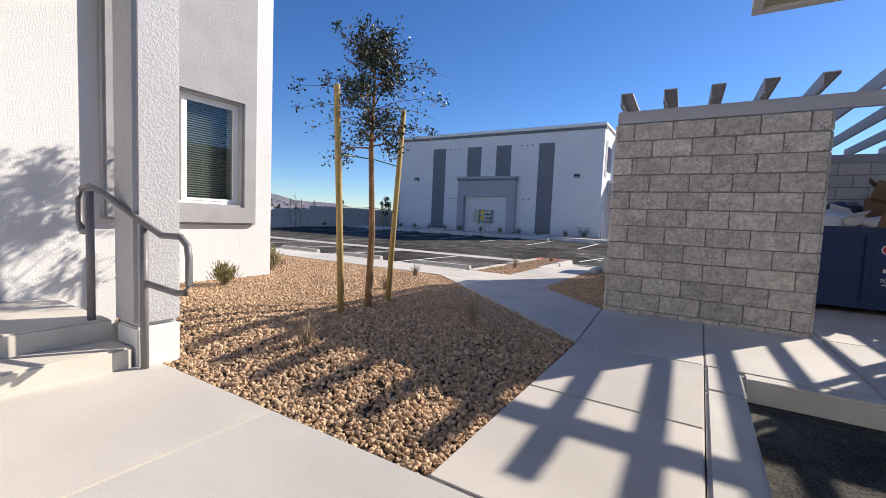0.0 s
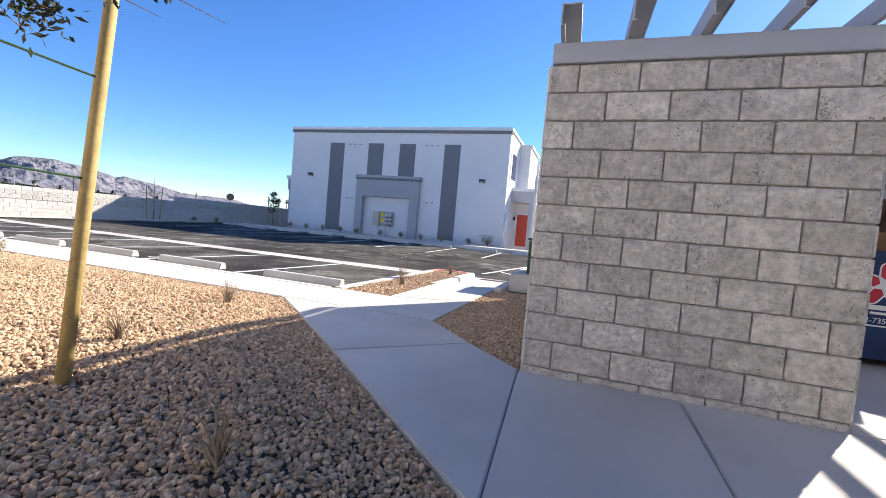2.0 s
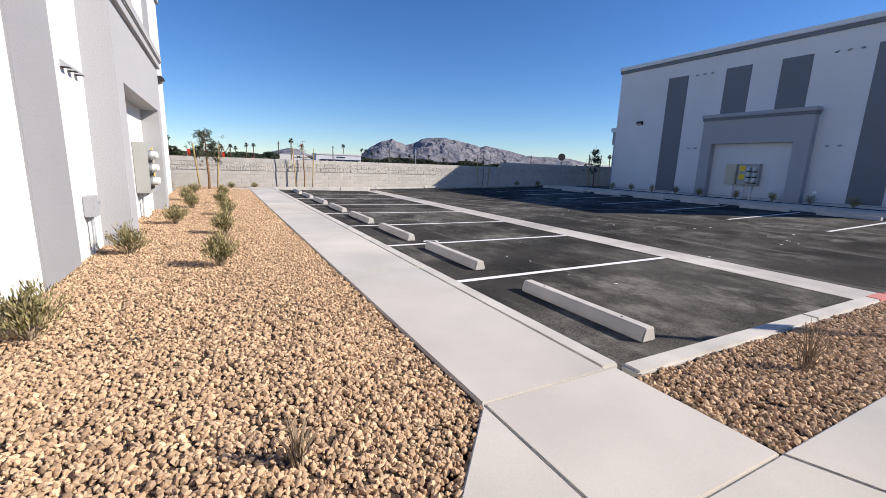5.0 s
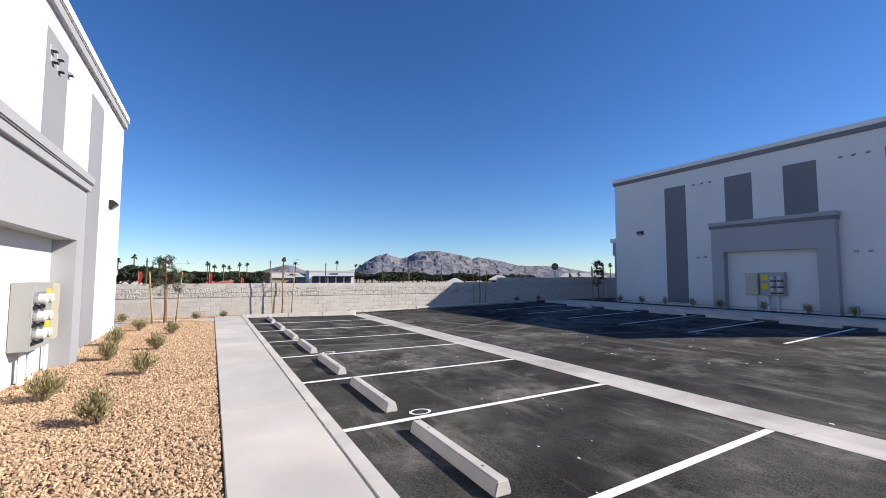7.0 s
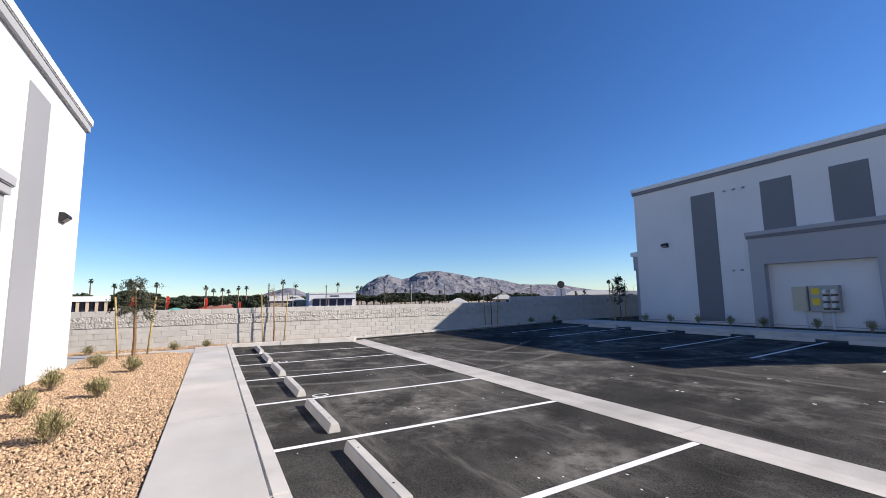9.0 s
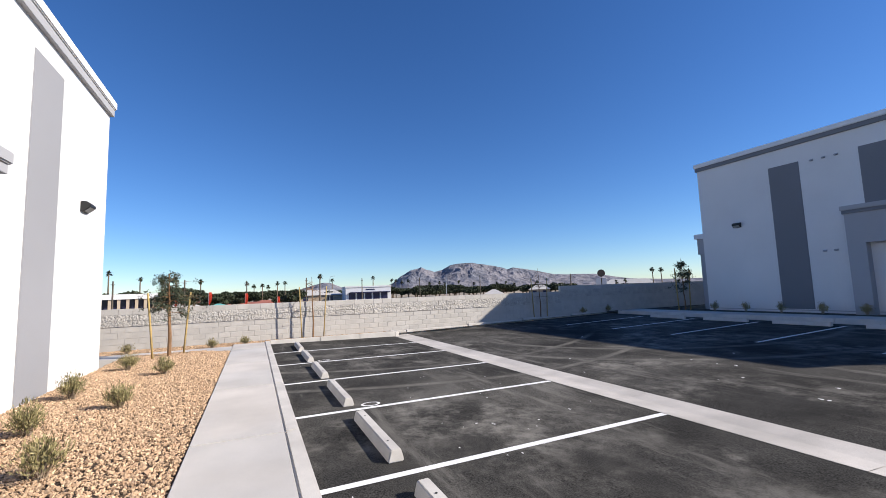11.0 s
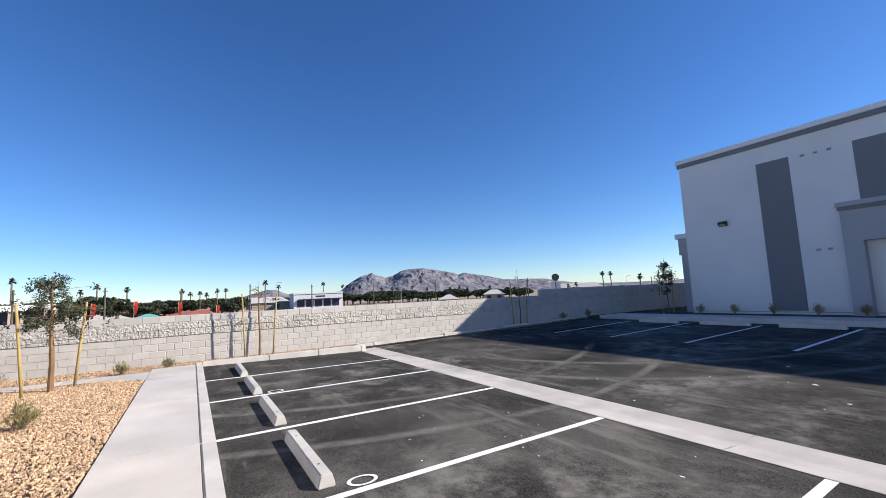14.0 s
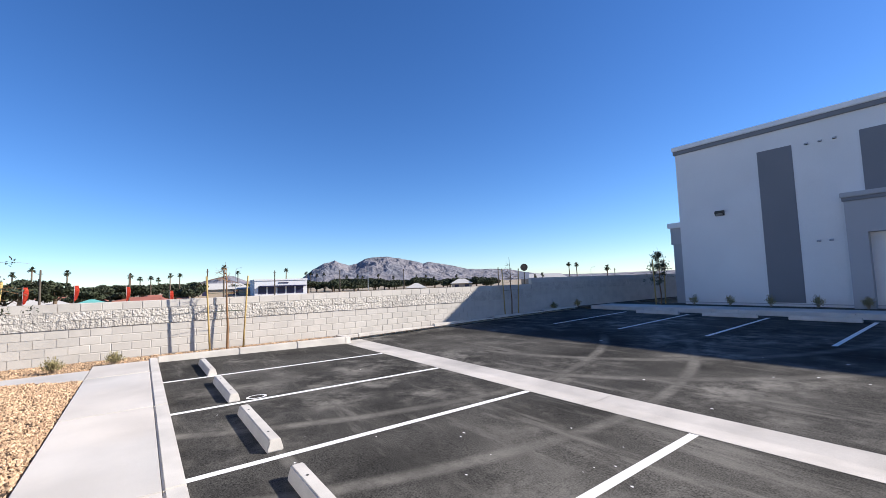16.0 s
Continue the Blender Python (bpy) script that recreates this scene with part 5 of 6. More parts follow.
for i, (px, py, d, w) in enumerate(((35, 503, 70, 6.5), (98, 502, 72, 5.0), (8, 515, 75, 5), (150, 516, 90, 7), (195, 516, 100, 8), (340, 500, 68, 4.4), (310, 512, 100, 5), (425, 503, 110, 8), (590, 503, 150, 12), (625, 505, 160, 12), (660, 504, 150, 10), (700, 505, 170, 14), (745, 503, 170, 14),
        (790, 500, 150, 7), (830, 503, 170, 12), (858, 500, 120, 5), (950, 497, 150, 9), (1030, 492, 150, 8), (1095, 490, 160, 8), (1150, 486, 150, 8), (-60, 512, 85, 7), (-140, 515, 80, 7), (1250, 478, 180, 10))):
    round_tree(pxa(px), d, max(2.5, high(py, px, d)) * 1.02, w * 0.95, 300 + i)

rngt = random.Random(41)
for i in range(26):
    px = 545 + 13 * i + rngt.uniform(-5, 5)
    d = rngt.uniform(125, 165)
    round_tree(pxa(px), d, max(3.0, high(rngt.uniform(493, 502) - (px - 545) * 0.012, px, d)), rngt.uniform(5.0, 9.0), 700 + i)
for i in range(16):
    px = 130 + 15 * i + rngt.uniform(-5, 5)
    d = rngt.uniform(115, 140)
    round_tree(pxa(px), d, max(3.0, high(rngt.uniform(507, 513) - (px - 130) * 0.02, px, d)), rngt.uniform(5.0, 8.0), 740 + i)


def house(px, d, w, h, roof, label, turn=0.0, sink=0.0):
    a = pxa(px); p = polar(a, d)
    t = thing("bungalow", label, "house", "far houses", at=(p.x, p.y, -0.9 - sink), turn=a - 90 + turn)
    hh = h * 0.62
    part("wall", boxes((-w / 2, w / 2, -4, 4, 0, hh)), HOUSE_TAN, t)
    bm = bmesh.new()
    o = 0.4
    v = [bm.verts.new(q) for q in ((-w / 2 - o, -4.4, hh), (w / 2 + o, -4.4, hh), (w / 2 + o, 4.4, hh), (-w / 2 - o, 4.4, hh), (-w / 2 + 2, 0, h), (w / 2 - 2, 0, h))]
    for q in ((0, 1, 5, 4), (1, 2, 5), (2, 3, 4, 5), (3, 0, 4), (3, 2, 1, 0)):
        bm.faces.new([v[i] for i in q])
    part("roof", bm, roof, t)
    for k in (-0.25, 0.25):
        part("window", boxes((w * k - 0.6, w * k + 0.6, -4.03, -4.0, 0.9, 1.9)), STORE_DARK, t, "dark window")


house(162, 80, 4.6, 2.35, ROOF_TEAL, "low house with a teal roof beyond the block wall", sink=0.9)
house(245, 100, 9, 2.7, ROOF_RED, "low house with a red tile roof beyond the block wall", sink=1.4)
house(300, 110, 12, 3.1, ROOF_RED, "low house with a red tile roof beyond the block wall", 20, 1.6)
house(50, 80, 9, 2.5, ROOF_PALE, "low house with a pale flat roof beyond the block wall", sink=0.8)
house(118, 130, 14, 3.6, ROOF_RED, "low house with a red tile roof beyond the block wall", -15, 2.0)
house(815, 130, 6, 3.6, ROOF_PALE, "low pale house far beyond the wall", sink=0.5)
house(960, 160, 16, 4.2, ROOF_PALE, "low pale house far beyond the wall")
house(390, 110, 12, 3.6, ROOF_PALE, "low pale house far beyond the wall")
house(735, 120, 5, 3.4, ROOF_PALE, "low pale house far beyond the wall", sink=1.2)
house(-90, 90, 12, 3.0, ROOF_PALE, "low house with a pale flat roof beyond the block wall")

a = pxa(497); p = polar(a, 95)
stt = thing("store_building", "far white commercial building with dark purple shop windows", "building", at=(p.x, p.y, -0.9), turn=a - 90 + 8)
part("wall", boxes((-5.2, 5.2, 0, 11, 0, 3.75)), STORE_WHITE, stt)
part("parapet", boxes((-5.3, 5.3, -0.15, 11.1, 3.75, 4.05)), STORE_WHITE, stt)
part("canopy", boxes((-4.2, 4.9, -1.0, -0.02, 2.45, 2.7)), STORE_DARK, stt)
for k in range(5):
    part("shop_window", boxes((-4.5 + 1.85 * k, -3.0 + 1.85 * k, -0.05, 0.0, 1.0, 2.6)), STORE_DARK, stt, "dark shop window")
part("sign_bar", boxes((-0.6, 1.4, -0.08, -0.02, 3.1, 3.35)), STORE_DARK, stt, "unreadable dark sign lettering")


def pole(px, py, d, arm=False, kind="utility"):
    a = pxa(px); p = polar(a, d); h = high(py, px, d)
    if kind == "utility":
        t = thing("utility_pole", "dark wooden utility pole", "utility pole", "far utility poles", at=(p.x, p.y, -0.9), turn=a - 90)
        bm = bmesh.new(); tube(bm, ((0, 0, 0), (0, 0, h)), (0.12, 0.08), 7); part("post", bm, POLE_WOOD, t)
        part("crossarm", boxes((-0.22, 0.22, -0.04, 0.04, h - 0.45, h - 0.37)), POLE_WOOD, t)
    else:
        t = thing("street_lamp", "thin grey street lamp with a curved arm", "street lamp", "far street lamps", at=(p.x, p.y, -0.9), turn=a - 90)
        bm = bmesh.new(); tube(bm, ((0, 0, 0), (0, 0, h - 0.6), (0.2, 0, h - 0.1), (0.8, 0, h)), (0.07, 0.05, 0.035, 0.03), 7); part("post", bm, GALV, t)
        part("lamp_head", boxes((0.75, 1.1, -0.08, 0.08, h - 0.05, h + 0.03)), GALV, t)


for px, py, d in ((-130, 497, 60), (70, 490, 60), (228, 491, 70), (366, 481, 70), (485, 481, 80), (600, 479, 90), (713, 476, 100), (880, 474, 75), (1086, 476, 120)):
    pole(px, py, d)
for px, py, d in ((416, 478, 90), (650, 472, 100), (1044, 474, 120)):
    pole(px, py, d, kind="lamp")
for px, py, d in ((40, 512, 50), (131, 508, 52), (223, 509, 54), (300, 514, 58)):
    a = pxa(px); p = polar(a, d); h = high(py, px, d)
    t = thing("feather_flag", "tall red feather flag on a thin pole", "flag", "red feather flags", at=(p.x, p.y, -0.9), turn=a - 90)
    bm = bmesh.new(); tube(bm, ((0, 0, 0), (0, 0, h)), 0.02, 6); part("pole", bm, GALV, t)
    bm = bmesh.new()
    prev = None
    for i in range(9):
        u = i / 8
        w = 0.34 * math.sin(math.pi * min(1, 0.25 + 0.75 * u)) ** 0.6
        z = h * 0.98 - u * 1.5
        cur = (bm.verts.new((0.02, 0.05 * math.sin(u * 6), z)), bm.verts.new((0.02 + w, 0.10 * math.sin(u * 6 + 1), z)))
        if prev:
            bm.faces.new((prev[0], prev[1], cur[1], cur[0]))
        prev = cur
    bmesh.ops.solidify(bm, geom=bm.faces[:], thickness=0.01)
    part("cloth", bm, FLAG_RED, t)
a = pxa(926); p = polar(a, 95)
t = thing("round_sign", "far round dark sign on a tall pole", "sign", at=(p.x, p.y, -0.9), turn=a - 90)
hh = high(474, 926, 95)
bm = bmesh.new(); tube(bm, ((0, 0, 0), (0, 0, hh - 1)), 0.15, 8); part("pole", bm, POLE_WOOD, t)
bm = bmesh.new(); tube(bm, ((0, -0.2, hh), (0, 0.2, hh)), 0.8, 24); part("disc", bm, POLE_WOOD, t)
part("sign_board", boxes((-1.1, 1.0, -0.1, 0.1, hh - 2.6, hh - 1.05)), STORE_WHITE, t, "pale sign board under the disc")

a = pxa(-160); p = polar(a, 70)
of = thing("office_building", "long low office with a white flat roof and a colonnade", "building", at=(p.x, p.y, -0.9), turn=a - 90)
part("wall", boxes((-7, 6.0, 0, 8, 0, 2.7)), STORE_DARK, of, "dark wall behind the columns")
part("roof", boxes((-7.5, 6.4, -1.4, 8.5, 2.7, 3.4)), STORE_WHITE, of)
for k in range(14):
    part("column", boxes((-7.2 + k, -6.85 + k, -1.2, -0.8, 0, 2.7)), HOUSE_TAN, of)

# ---- planting ----
def sapling(at, seed, trunk_h, crown_h, crown_r, n_leaf, leaf, stakes, label, leafy=True, trunk_r=0.032, stake_h=2.4, stake_r=0.031):
    rng = np.random.default_rng(seed)
    t = thing("young_tree", label, "tree", at=at)
    bm = bmesh.new()
    H = trunk_h + crown_h
    tube(bm, ((0, 0, -0.05), (0.02, 0.01, trunk_h * 0.5), (0.0, -0.02, trunk_h), (0.03, -0.03, trunk_h + crown_h * 0.5), (0.0, -0.05, H)), (trunk_r * 1.2, trunk_r, trunk_r * 0.8, trunk_r * 0.45, 0.006), 8)
    tips = []
    for i in range(26 if leafy else 12):
        z = trunk_h + crown_h * rng.uniform(0.0, 0.85)
        az = rng.uniform(0, math.tau)
        L = crown_r * rng.uniform(0.55, 1.1) * (1 - 0.45 * max(0, (z - trunk_h) / crown_h))
        o = Vector((0.01, -0.02, z))
        e = o + Vector((math.cos(az) * L, math.sin(az) * L, L * rng.uniform(-0.25, 0.8)))
        m_ = (o + e) / 2 + Vector((0, 0, 0.12 * L))
        tube(bm, (o, m_, e), (0.010, 0.006, 0.002), 5)
        tips += [m_, e, (m_ + e) / 2]
        for _ in range(3):
            e2 = m_ + (e - m_) * rng.uniform(0.1, 0.9) + Vector(rng.normal(size=3) * 0.16 * crown_r)
            e2b = e2 + Vector((rng.normal() * 0.1, rng.normal() * 0.1, rng.uniform(-0.05, 0.12))) * crown_r
            tube(bm, (m_, e2, e2b), (0.004, 0.0025, 0.0012), 4)
            tips += [e2, e2b, (m_ + e2) / 2]
    for _ in range(16 if leafy else 5):
        az, z = rng.uniform(0, math.tau), trunk_h + crown_h * rng.uniform(0.1, 0.75)
        L = crown_r * rng.uniform(1.3, 1.9)
        c, q = math.cos(az), math.sin(az)
        up = rng.uniform(-0.1, 0.45)
        pts = [Vector((c * L * u, q * L * u, z + L * (up * u - 0.35 * u * u))) for u in (0.05, 0.35, 0.7, 1.0)]
        tube(bm, pts, (0.006, 0.004, 0.0025, 0.0012), 4)
        tips += [pts[2]] + ([pts[3]] if rng.random() < 0.5 else [])
    part("trunk", bm, BARK, t)
    if leafy:
        vs, fs, k = [], [], 0
        for _ in range(n_leaf):
            c = np.array(tips[rng.integers(len(tips))]) + rng.normal(size=3) * 0.034
            d = rng.normal(size=3); d /= np.linalg.norm(d)
            s = np.cross(d, rng.normal(size=3)); s /= np.linalg.norm(s) + 1e-9
            L, w = leaf * rng.uniform(0.7, 1.3), leaf * 0.22
            vs += [c, c + d * L * 0.5 + s * w, c + d * L, c + d * L * 0.5 - s * w]
            fs.append((k, k + 1, k + 2, k + 3)); k += 4
        bulk("crown", np.array(vs), np.array(fs), LEAF, t)
    for i, (sx, sy, lx, ly) in enumerate(stakes):
        s = thing("tree_stake", "peeled yellow lodgepole stake beside a young tree", "tree stake", "tree stakes", at=(at[0] + sx, at[1] + sy, at[2]))
        bm = bmesh.new()
        tube(bm, ((0, 0, -0.05), (lx * 0.5, ly * 0.5, stake_h * 0.5), (lx, ly, stake_h - 0.02), (lx, ly, stake_h)), (stake_r * 1.06, stake_r, stake_r * 0.94, stake_r * 0.65), 10)
        part("pole", bm, STAKE_WOOD, s, smooth=True)
        if stake_h > 1.7:
            for z in (1.05, 1.55):
                bm = bmesh.new()
                f = z / stake_h
                tube(bm, ((lx * f, ly * f, z), (-sx * 0.98, -sy * 0.98, z + 0.02)), 0.006, 5)
                part("tie", bm, GREEN_BOX, s, "green tree tie")


sapling((-2.79, 3.27, 0.06), 5, 1.66, 1.22, 0.46, 5600, 0.043, ((0.0, -0.38, 0.0, -0.13), (-0.03, 0.36, 0.03, 0.14)), "staked young live oak with small dark leaves", stake_h=2.18)
sapling((-21.6, 5.15, -0.03), 6, 1.22, 1.15, 0.54, 4600, 0.055, ((0.4, -0.3, 0.05, -0.15), (-0.45, 0.28, 0.0, 0.15)), "staked young live oak with small dark leaves", stake_h=1.83, trunk_r=0.046, stake_r=0.026)
sapling((-25.0, 9.42, -0.10), 7, 1.3, 1.1, 0.45, 0, 0.05, ((0.05, -0.42, 0.0, -0.1), (0.0, 0.4, 0.0, 0.12)), "bare staked young tree in front of the block wall", leafy=False, trunk_r=0.03, stake_h=2.02, stake_r=0.022)
sapling((-25.3, 20.6, 0.05), 8, 1.3, 1.2, 0.4, 0, 0.05, ((0.0, -0.4, 0.0, -0.1), (0.0, 0.4, 0.0, 0.1)), "bare staked young tree in front of the block wall", leafy=False, trunk_r=0.025, stake_h=2.0, stake_r=0.024)
sapling((-22.12, 27.1, 0.2), 9, 0.9, 1.75, 0.36, 1900, 0.08, ((0.0, -0.45, 0.0, -0.1), (0.0, 0.4, 0.0, 0.1)), "staked young live oak with small dark leaves", stake_h=2.1)


def shrub(at, r, h, n, seed, label="small grey-green desert shrub in the gravel", dry=False, material=None):
    rng = np.random.default_rng(seed)
    t = thing("desert_shrub" if not dry else "dry_grass", label, "shrub" if not dry else "dry plant", "shrubs in the gravel" if not dry else "dry plants in the gravel", at=at)
    bm = bmesh.new()
    vs, fs, k = [], [], 0
    for i in range(n):
        az = rng.uniform(0, math.tau)
        out = rng.uniform(0.1, 1.0)
        e = np.array((math.cos(az) * r * out, math.sin(az) * r * out, h * rng.uniform(0.55, 1.0) * (1 - 0.35 * out * out)))
        tube(bm, ((rng.normal() * 0.02, rng.normal() * 0.02, -0.03), tuple(e * np.array((0.45, 0.45, 0.6))), tuple(e)), (0.004, 0.003, 0.0012), 3, cap=False)
        if not dry:
            for _ in range(16):
                c = e * rng.uniform(0.45, 1.05) + rng.normal(size=3) * 0.022
                c[2] = max(c[2], 0.02)
                d = e / np.linalg.norm(e) + np.array((0, 0, 0.5)) + rng.normal(size=3) * 0.45; d /= np.linalg.norm(d)
                s = np.cross(d, rng.normal(size=3)); s /= np.linalg.norm(s) + 1e-9
                L, w = 0.055 * rng.uniform(0.7, 1.3), 0.006
                vs += [c, c + d * L * 0.5 + s * w, c + d * L, c + d * L * 0.5 - s * w]
                fs.append((k, k + 1, k + 2, k + 3)); k += 4
    part("brush", bm, DRY, t)
    if not dry:
        bulk("foliage", np.array(vs), np.array(fs), material or SHRUB, t)


for i, (x, y, r, h) in enumerate(((-7.6, 5.4, 0.20, 0.40), (-10.05, 5.5, 0.20, 0.38), (-12.7, 5.57, 0.2, 0.36), (-15.35, 5.52, 0.2, 0.34), (-18.25, 5.57, 0.2, 0.36),
        (-5.78, 4.28, 0.25, 0.36), (-8.65, 4.40, 0.22, 0.38), (-11.5, 4.7, 0.22, 0.38), (-14.4, 4.85, 0.22, 0.40), (-16.5, 4.62, 0.22, 0.40), (-19.4, 4.7, 0.22, 0.38), (-4.95, 3.0, 0.16, 0.28))):
    shrub((x, y, bed(x, y)), r, h * 1.02, 70, 500 + i)
for i, (x, y) in enumerate(((-24.1, 6.0), (-24.4, 7.0), (-24.3, 3.6), (-25.32, 25.2), (-25.32, 23.4))):
    shrub((x, y, (lot(min(y, 25)) + 0.06) if y > 12.6 else -0.10), 0.2, 0.32, 45, 540 + i)
for i, x in enumerate((-20.8, -19.4, -18.0, -16.6, -15.3, -13.5, -12.0, -10.6, -9.2, -7.4, -6.2)):
    shrub((x, 27.35, 0.2), 0.2, 0.45, 40, 560 + i)
for i, (x, y, r, h) in enumerate(((-2.3, 2.05, 0.15, 0.22), (-1.65, 3.47, 0.10, 0.22), (-3.86, 5.64, 0.10, 0.22), (-3.35, 4.25, 0.11, 0.18), (-3.45, 9.0, 0.14, 0.32), (-3.4, 11.6, 0.12, 0.25), (-1.2, 9.3, 0.2, 0.2))):
    shrub((x, y, bed(x, y) if y < 6.6 else -0.03), r * 1.2, h * 1.25, 40, 580 + i, "dry twiggy grass tuft in the gravel", True)

db = thing("dead_branches", "dark dead twigs lying on the gravel by the plinth", "branches", at=(-1.15, 9.85, -0.02))
rngd = random.Random(9)
for k in range(9):
    bm = bmesh.new()
    a0 = rngd.uniform(-0.9, 0.9) + (math.pi if k % 2 else 0)
    L = rngd.uniform(0.18, 0.36)
    q = [Vector((rngd.uniform(-0.12, 0.12) + L * u * math.cos(a0 + 0.5 * u), rngd.uniform(-0.04, 0.04) + L * u * math.sin(a0 + 0.5 * u) * 0.4, 0.01 + 0.10 * u)) for u in (0, 0.5, 1)]
    tube(bm, q, (0.010, 0.007, 0.003), 5)
    part("twig", bm, POLE_WOOD, db)

# ---- block pieces ----
def block_mesh(name, w, h, t, material, rough=0.0, seed=0):
    rng = random.Random(seed)
    bm = boxes((-w / 2, w / 2, 0, t, 0, h))
    bmesh.ops.bevel(bm, geom=bm.edges[:], offset=0.007, segments=1, affect="EDGES")
    for v in bm.verts:
        if rough:
            v.co += Vector((0, rng.uniform(-rough, rough) * 0.6, rng.uniform(-rough, rough) * 0.15))
    return mesh_of(bm, name, material)


JOINT = 0.010
BH, BL = 0.2032, 0.4064
FACES = {}


def lay(parent, origin, along, out, length, z0, courses, material, rest=None, rough=0.004, start=0, limit=None, thick=0.022, top=None):
    """Blocks in running bond on a wall face: origin on the face at one end, unit vectors along it and out of it."""
    along, out = Vector(along), Vector(out)
    rot = Matrix((along, -out, Vector((0, 0, 1)))).transposed().to_4x4()
    made = 0
    joined = []
    for c in range(courses):
        x = -BL / 2 if (c + start) % 2 else 0.0
        zc = z0 + c * BH
        hh = BH - JOINT
        if top and zc + hh > top:
            hh = top - zc
        while x < length - 0.02:
            a, b = max(x, 0.0), min(x + BL, length)
            w = round(b - a - JOINT, 3)
            if w > 0.03:
                pos = Vector(origin) + along * ((a + b) / 2) + out * thick + Vector((0, 0, zc + JOINT / 2))
                m = Matrix.Translation(pos) @ rot
                variant = (c * 7 + int(x / BL * 3)) % 4
                key = (material.name, w, round(hh, 3), variant, thick)
                if limit is not None and not limit(pos):
                    joined.append((m, w, hh))
                else:
                    if key not in FACES:
                        FACES[key] = block_mesh("block", w, hh, thick + 0.03, material, rough, variant)
                    ob = new("block", FACES[key])
                    ob.parent, ob.matrix_basis = parent, m
                    made += 1
            x += BL
    if joined:
        vs, fs = [], []
        for m, w, hh in joined:
            k = len(vs)
            for p in ((-w / 2, 0, 0), (w / 2, 0, 0), (w / 2, 0, hh), (-w / 2, 0, hh), (-w / 2, 0.05, 0), (w / 2, 0.05, 0), (w / 2, 0.05, hh), (-w / 2, 0.05, hh)):
                vs.append(tuple(m @ Vector(p)))
            for q in ((0, 1, 2, 3), (0, 4, 5, 1), (1, 5, 6, 2), (2, 6, 7, 3), (3, 7, 4, 0)):
                fs.append(tuple(k + i for i in q))
        ob = bulk("blocks_beyond", np.array(vs), np.array(fs), rest or material, parent)
        ob["kind"] = "stuff"
    return made


ZB = 2.285 - 12 * BH
lay(enc, (-0.83, 5.515, 0), (1, 0, 0), (0, -1, 0), 1.99, ZB, 12, BLOCK)
_d = Vector((SKEW, -1, 0)).normalized()
lay(enc, (-0.835 - SKEW * 4.29, 9.79, 0), _d, (_d.y, -_d.x, 0), 4.285, ZB, 12, BLOCK_FLAT, rough=0.001, start=1, thick=0.010)
lay(enc, (1.16, 5.515, 0), (0, 1, 0), (1, 0, 0), 0.17, ZB, 12, BLOCK, rough=0.002)
lay(enc, (-0.60, 9.615, 0), (1, 0, 0), (0, -1, 0), 6.8, ZB, 12, BLOCK_FLAT, rough=0.001, thick=0.010)

# end wall of the lot
fence = thing("wall_west", "long grey concrete block wall with two rough courses and a smooth cap", "block wall", kind="structure")
WX = -25.5
part("core", boxes((WX - 0.15, WX - 0.003, -12, 22.1, -0.7, 1.33)), MORTAR_LIGHT, fence, "mortar core")
part("core", boxes((WX - 0.15, WX - 0.003, 22.1, 48, -0.7, 1.62)), MORTAR_LIGHT, fence, "mortar core")
near_part = lambda p: 6.2 < p.y < 17.2
ZW = 1.33 - 9 * BH
lay(fence, (WX, -12, 0), (0, 1, 0), (1, 0, 0), 34.1, ZW, 6, BLOCK_SMOOTH, BLOCK_SMOOTH_REST, 0.001, limit=near_part, thick=0.006)
lay(fence, (WX, -12, 0), (0, 1, 0), (1, 0, 0), 34.1, ZW + 6 * BH, 2, BLOCK_ROUGH, BLOCK_ROUGH_REST, 0.012, limit=near_part, thick=0.03)
lay(fence, (WX, -12, 0), (0, 1, 0), (1, 0, 0), 34.1, ZW + 8 * BH, 1, BLOCK_SMOOTH, BLOCK_SMOOTH_REST, 0.001, limit=near_part, thick=0.010)
never = lambda p: False
lay(fence, (WX, 22.1, 0), (0, 1, 0), (1, 0, 0), 26, ZW + 0.29, 6, BLOCK_SMOOTH, BLOCK_SMOOTH_REST, 0.001, limit=never, thick=0.006)
lay(fence, (WX, 22.1, 0), (0, 1, 0), (1, 0, 0), 26, ZW + 0.29 + 6 * BH, 2, BLOCK_ROUGH, BLOCK_ROUGH_REST, 0.012, limit=never, thick=0.03)
lay(fence, (WX, 22.1, 0), (0, 1, 0), (1, 0, 0), 26, ZW + 0.29 + 8 * BH, 1, BLOCK_SMOOTH, BLOCK_SMOOTH_REST, 0.001, limit=never, thick=0.010)

# blind slats behind the window, and a black sheet painted as the unlit interior
slat = None
z = WZ0 + 0.06
while z < WZ1 - 0.06:
    if slat is None:
        slat = part("blind_slat", boxes((-0.012, 0.012, WY0 + 0.06, WY1 - 0.06, -0.001, 0.001)), BLIND, pop, "grey blind slat")
        ob = slat
    else:
        ob = new("blind_slat", slat.data)
        ob.parent = pop
    ob.matrix_basis = pose(EX - 0.15, 0, z, 0, 35, 0)
    z += 0.03
part("room", boxes((EX - 0.34, EX - 0.33, WY0, WY1, WZ0, WZ1)), UNLIT_ROOM, pop)

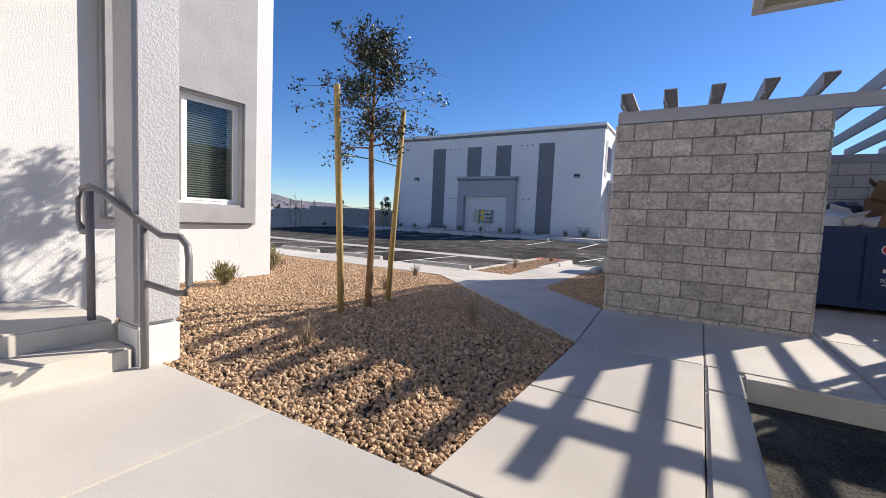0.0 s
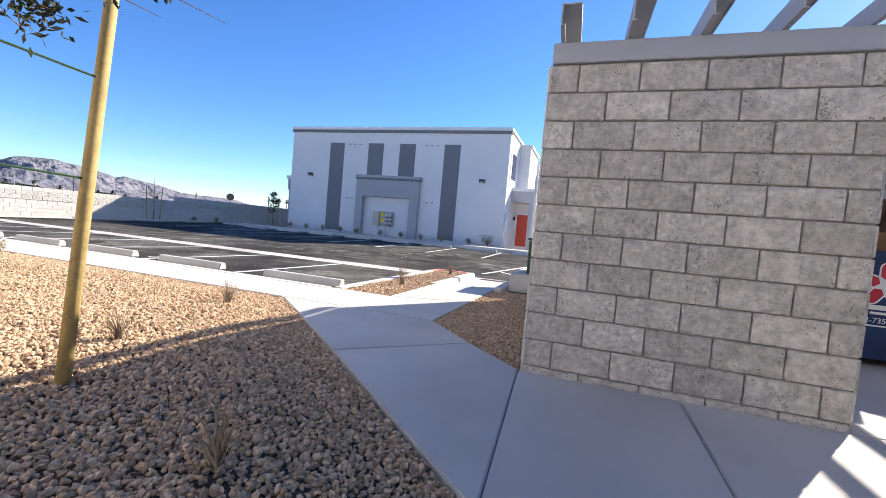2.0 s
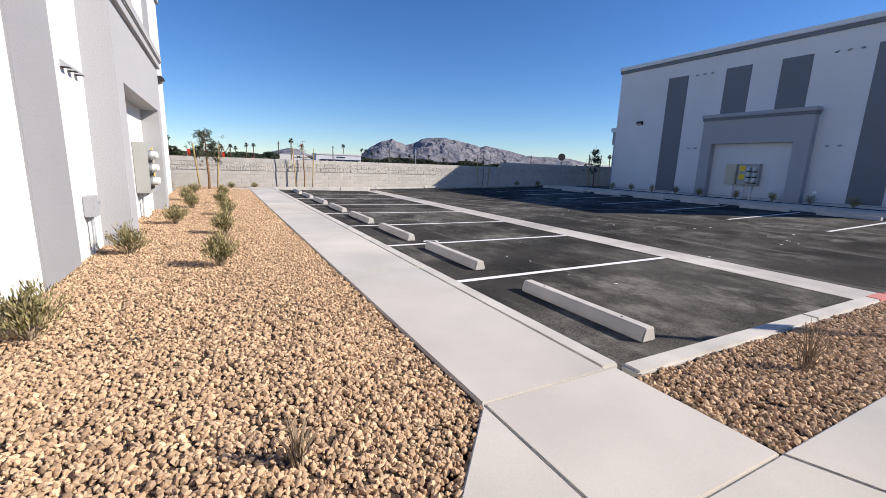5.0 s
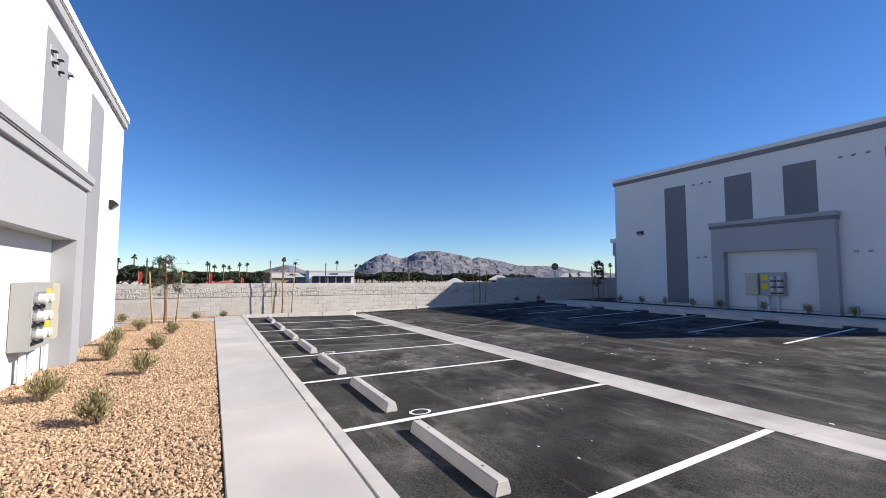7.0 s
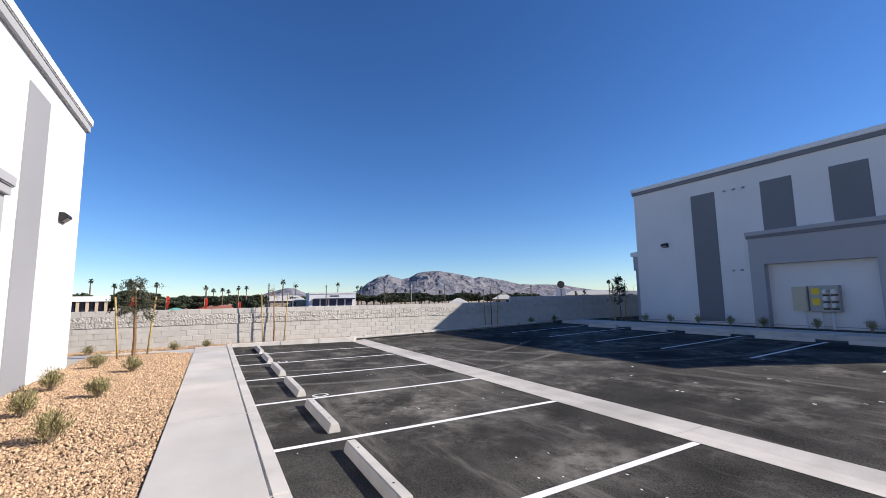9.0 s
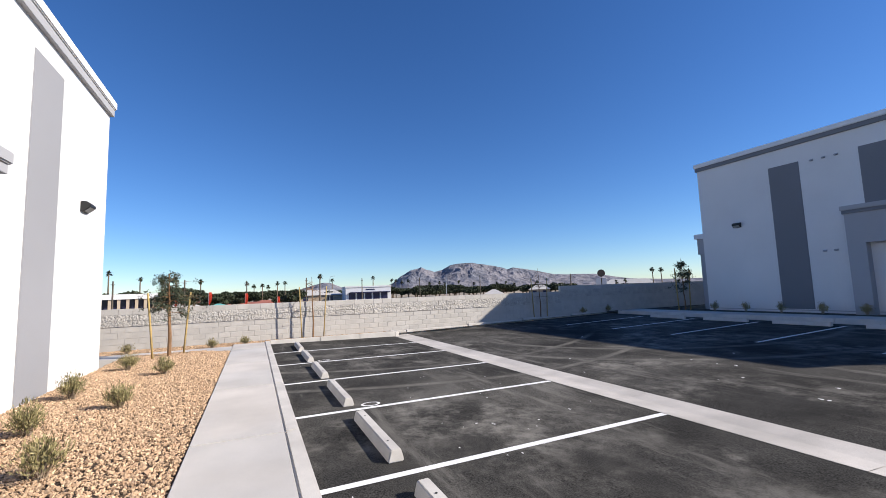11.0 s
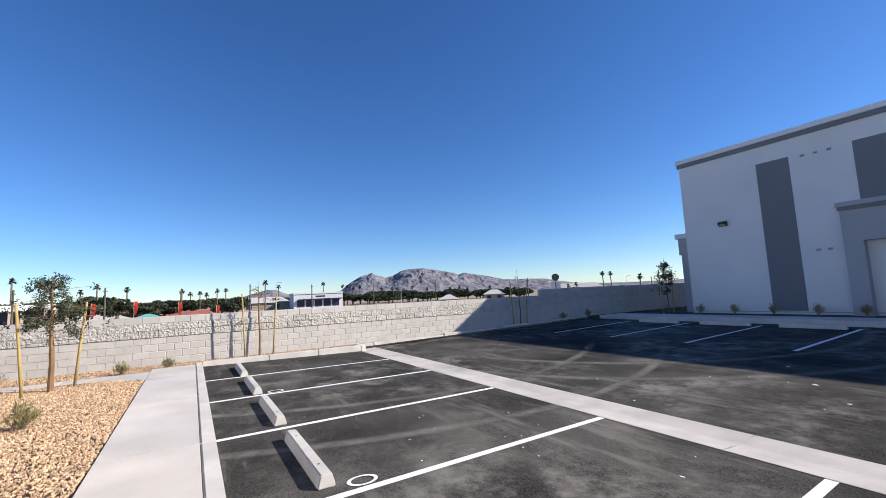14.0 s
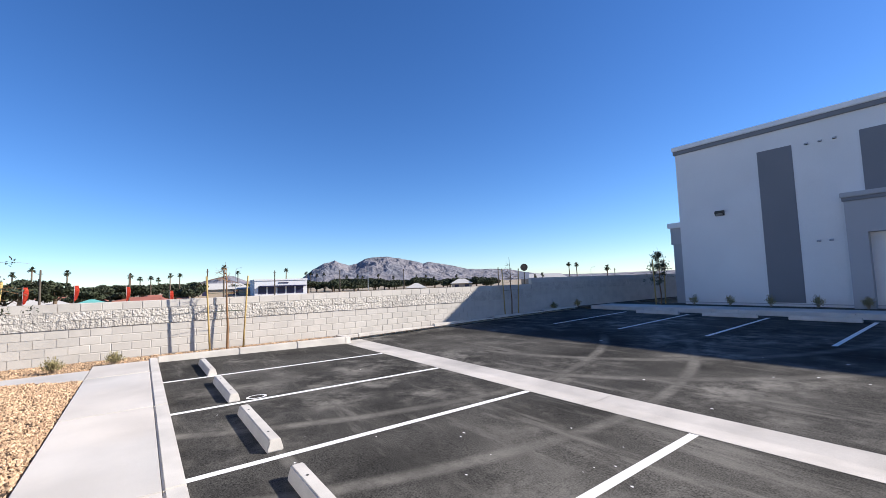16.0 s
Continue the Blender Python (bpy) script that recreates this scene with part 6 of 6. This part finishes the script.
# ---- loose gravel ----
def stones(name, label, rects, inside, height, density, size, seed, fine=True):
    """Angular stones strewn over the plan areas that the test accepts."""
    rng = np.random.default_rng(seed)
    ico = bmesh.new()
    if fine:
        bmesh.ops.create_icosphere(ico, subdivisions=1, radius=1.0)
    else:
        o = [ico.verts.new(p) for p in ((1, 0, 0), (-1, 0, 0), (0, 1, 0), (0, -1, 0), (0, 0, 1), (0, 0, -1))]
        for a in (0, 1):
            for b in (2, 3):
                for c in (4, 5):
                    ico.faces.new((o[a], o[b], o[c]))
        bmesh.ops.recalc_face_normals(ico, faces=ico.faces[:])
        ico.verts.index_update()
    base = np.array([v.co[:] for v in ico.verts]); tri = np.array([[v.index for v in f.verts] for f in ico.faces])
    ico.free()
    pts = []
    for (x0, x1, y0, y1) in rects:
        n = int((x1 - x0) * (y1 - y0) * density)
        p = np.column_stack((rng.uniform(x0, x1, n), rng.uniform(y0, y1, n)))
        pts += [q for q in p if inside(q[0], q[1])]
    n = len(pts)
    pts = np.array(pts)
    z = np.array([height(a, b) for a, b in pts])
    s = size * rng.uniform(0.55, 1.35, (n, 1)) * rng.uniform(0.6, 1.3, (n, 3)) * np.array((1, 1, 0.75))
    q = rng.normal(size=(n, 4)); q /= np.linalg.norm(q, axis=1)[:, None]
    w, x, y, zz = q.T
    R = np.stack((np.stack((1 - 2 * (y * y + zz * zz), 2 * (x * y - zz * w), 2 * (x * zz + y * w)), 1), np.stack((2 * (x * y + zz * w), 1 - 2 * (x * x + zz * zz), 2 * (y * zz - x * w)), 1), np.stack((2 * (x * zz - y * w), 2 * (y * zz + x * w), 1 - 2 * (x * x + y * y)), 1)), 1)
    shape = base[None] * (1 + rng.uniform(-0.28, 0.28, (n, len(base), 1)))
    v = np.einsum("nij,nkj->nki", R, shape * s[:, None, :])
    v[:, :, 0] += pts[:, 0, None]; v[:, :, 1] += pts[:, 1, None]; v[:, :, 2] += (z + size * rng.uniform(-0.6, 0.95, n))[:, None]
    f = tri[None] + (np.arange(n) * len(base))[:, None, None]
    ob = bulk(name, v.reshape(-1, 3), f.reshape(-1, 3), STONE)
    tagged(ob, label, "gravel", "", "stuff")
    return n


stones("gravel", "loose angular tan gravel stones beside the walk", [(-3.3, -0.75, 1.35, 6.64)], in_bed_a, bed, 3800, 0.0146, 21)
stones("gravel", "loose angular tan gravel stones beside the walk", [(-5.4, -3.3, 1.35, 6.64)], in_bed_a, bed, 3500, 0.0152, 27)
stones("gravel", "loose angular tan gravel stones below the white wall", [(-12.0, -5.4, 4.0, 6.64)], in_bed_a, bed, 2900, 0.0172, 22, False)
stones("gravel", "loose angular tan gravel stones below the white wall", [(-22.28, -12.0, 4.0, 6.64)], in_bed_a, bed, 1900, 0.0195, 23, False)
stones("gravel", "loose angular tan gravel stones beside the enclosure", [(-2.0, -0.87, 5.5, 9.9)], in_bed_b, lambda x, y: -0.03, 3400, 0.0150, 24)
stones("gravel", "loose angular tan gravel stones in the planter island", [(-3.88, -3.17, 7.76, 12.3), (-3.17, -3.06, 7.78, 9.63)], lambda x, y: True, lambda x, y: -0.03, 2700, 0.0165, 25)
stones("gravel", "loose tan gravel stones below the block wall", [(-25.46, -24.48, 6.6, 12.5), (-25.46, -23.42, 2.0, 6.6)], lambda x, y: True, lambda x, y: -0.10, 900, 0.020, 26, False)
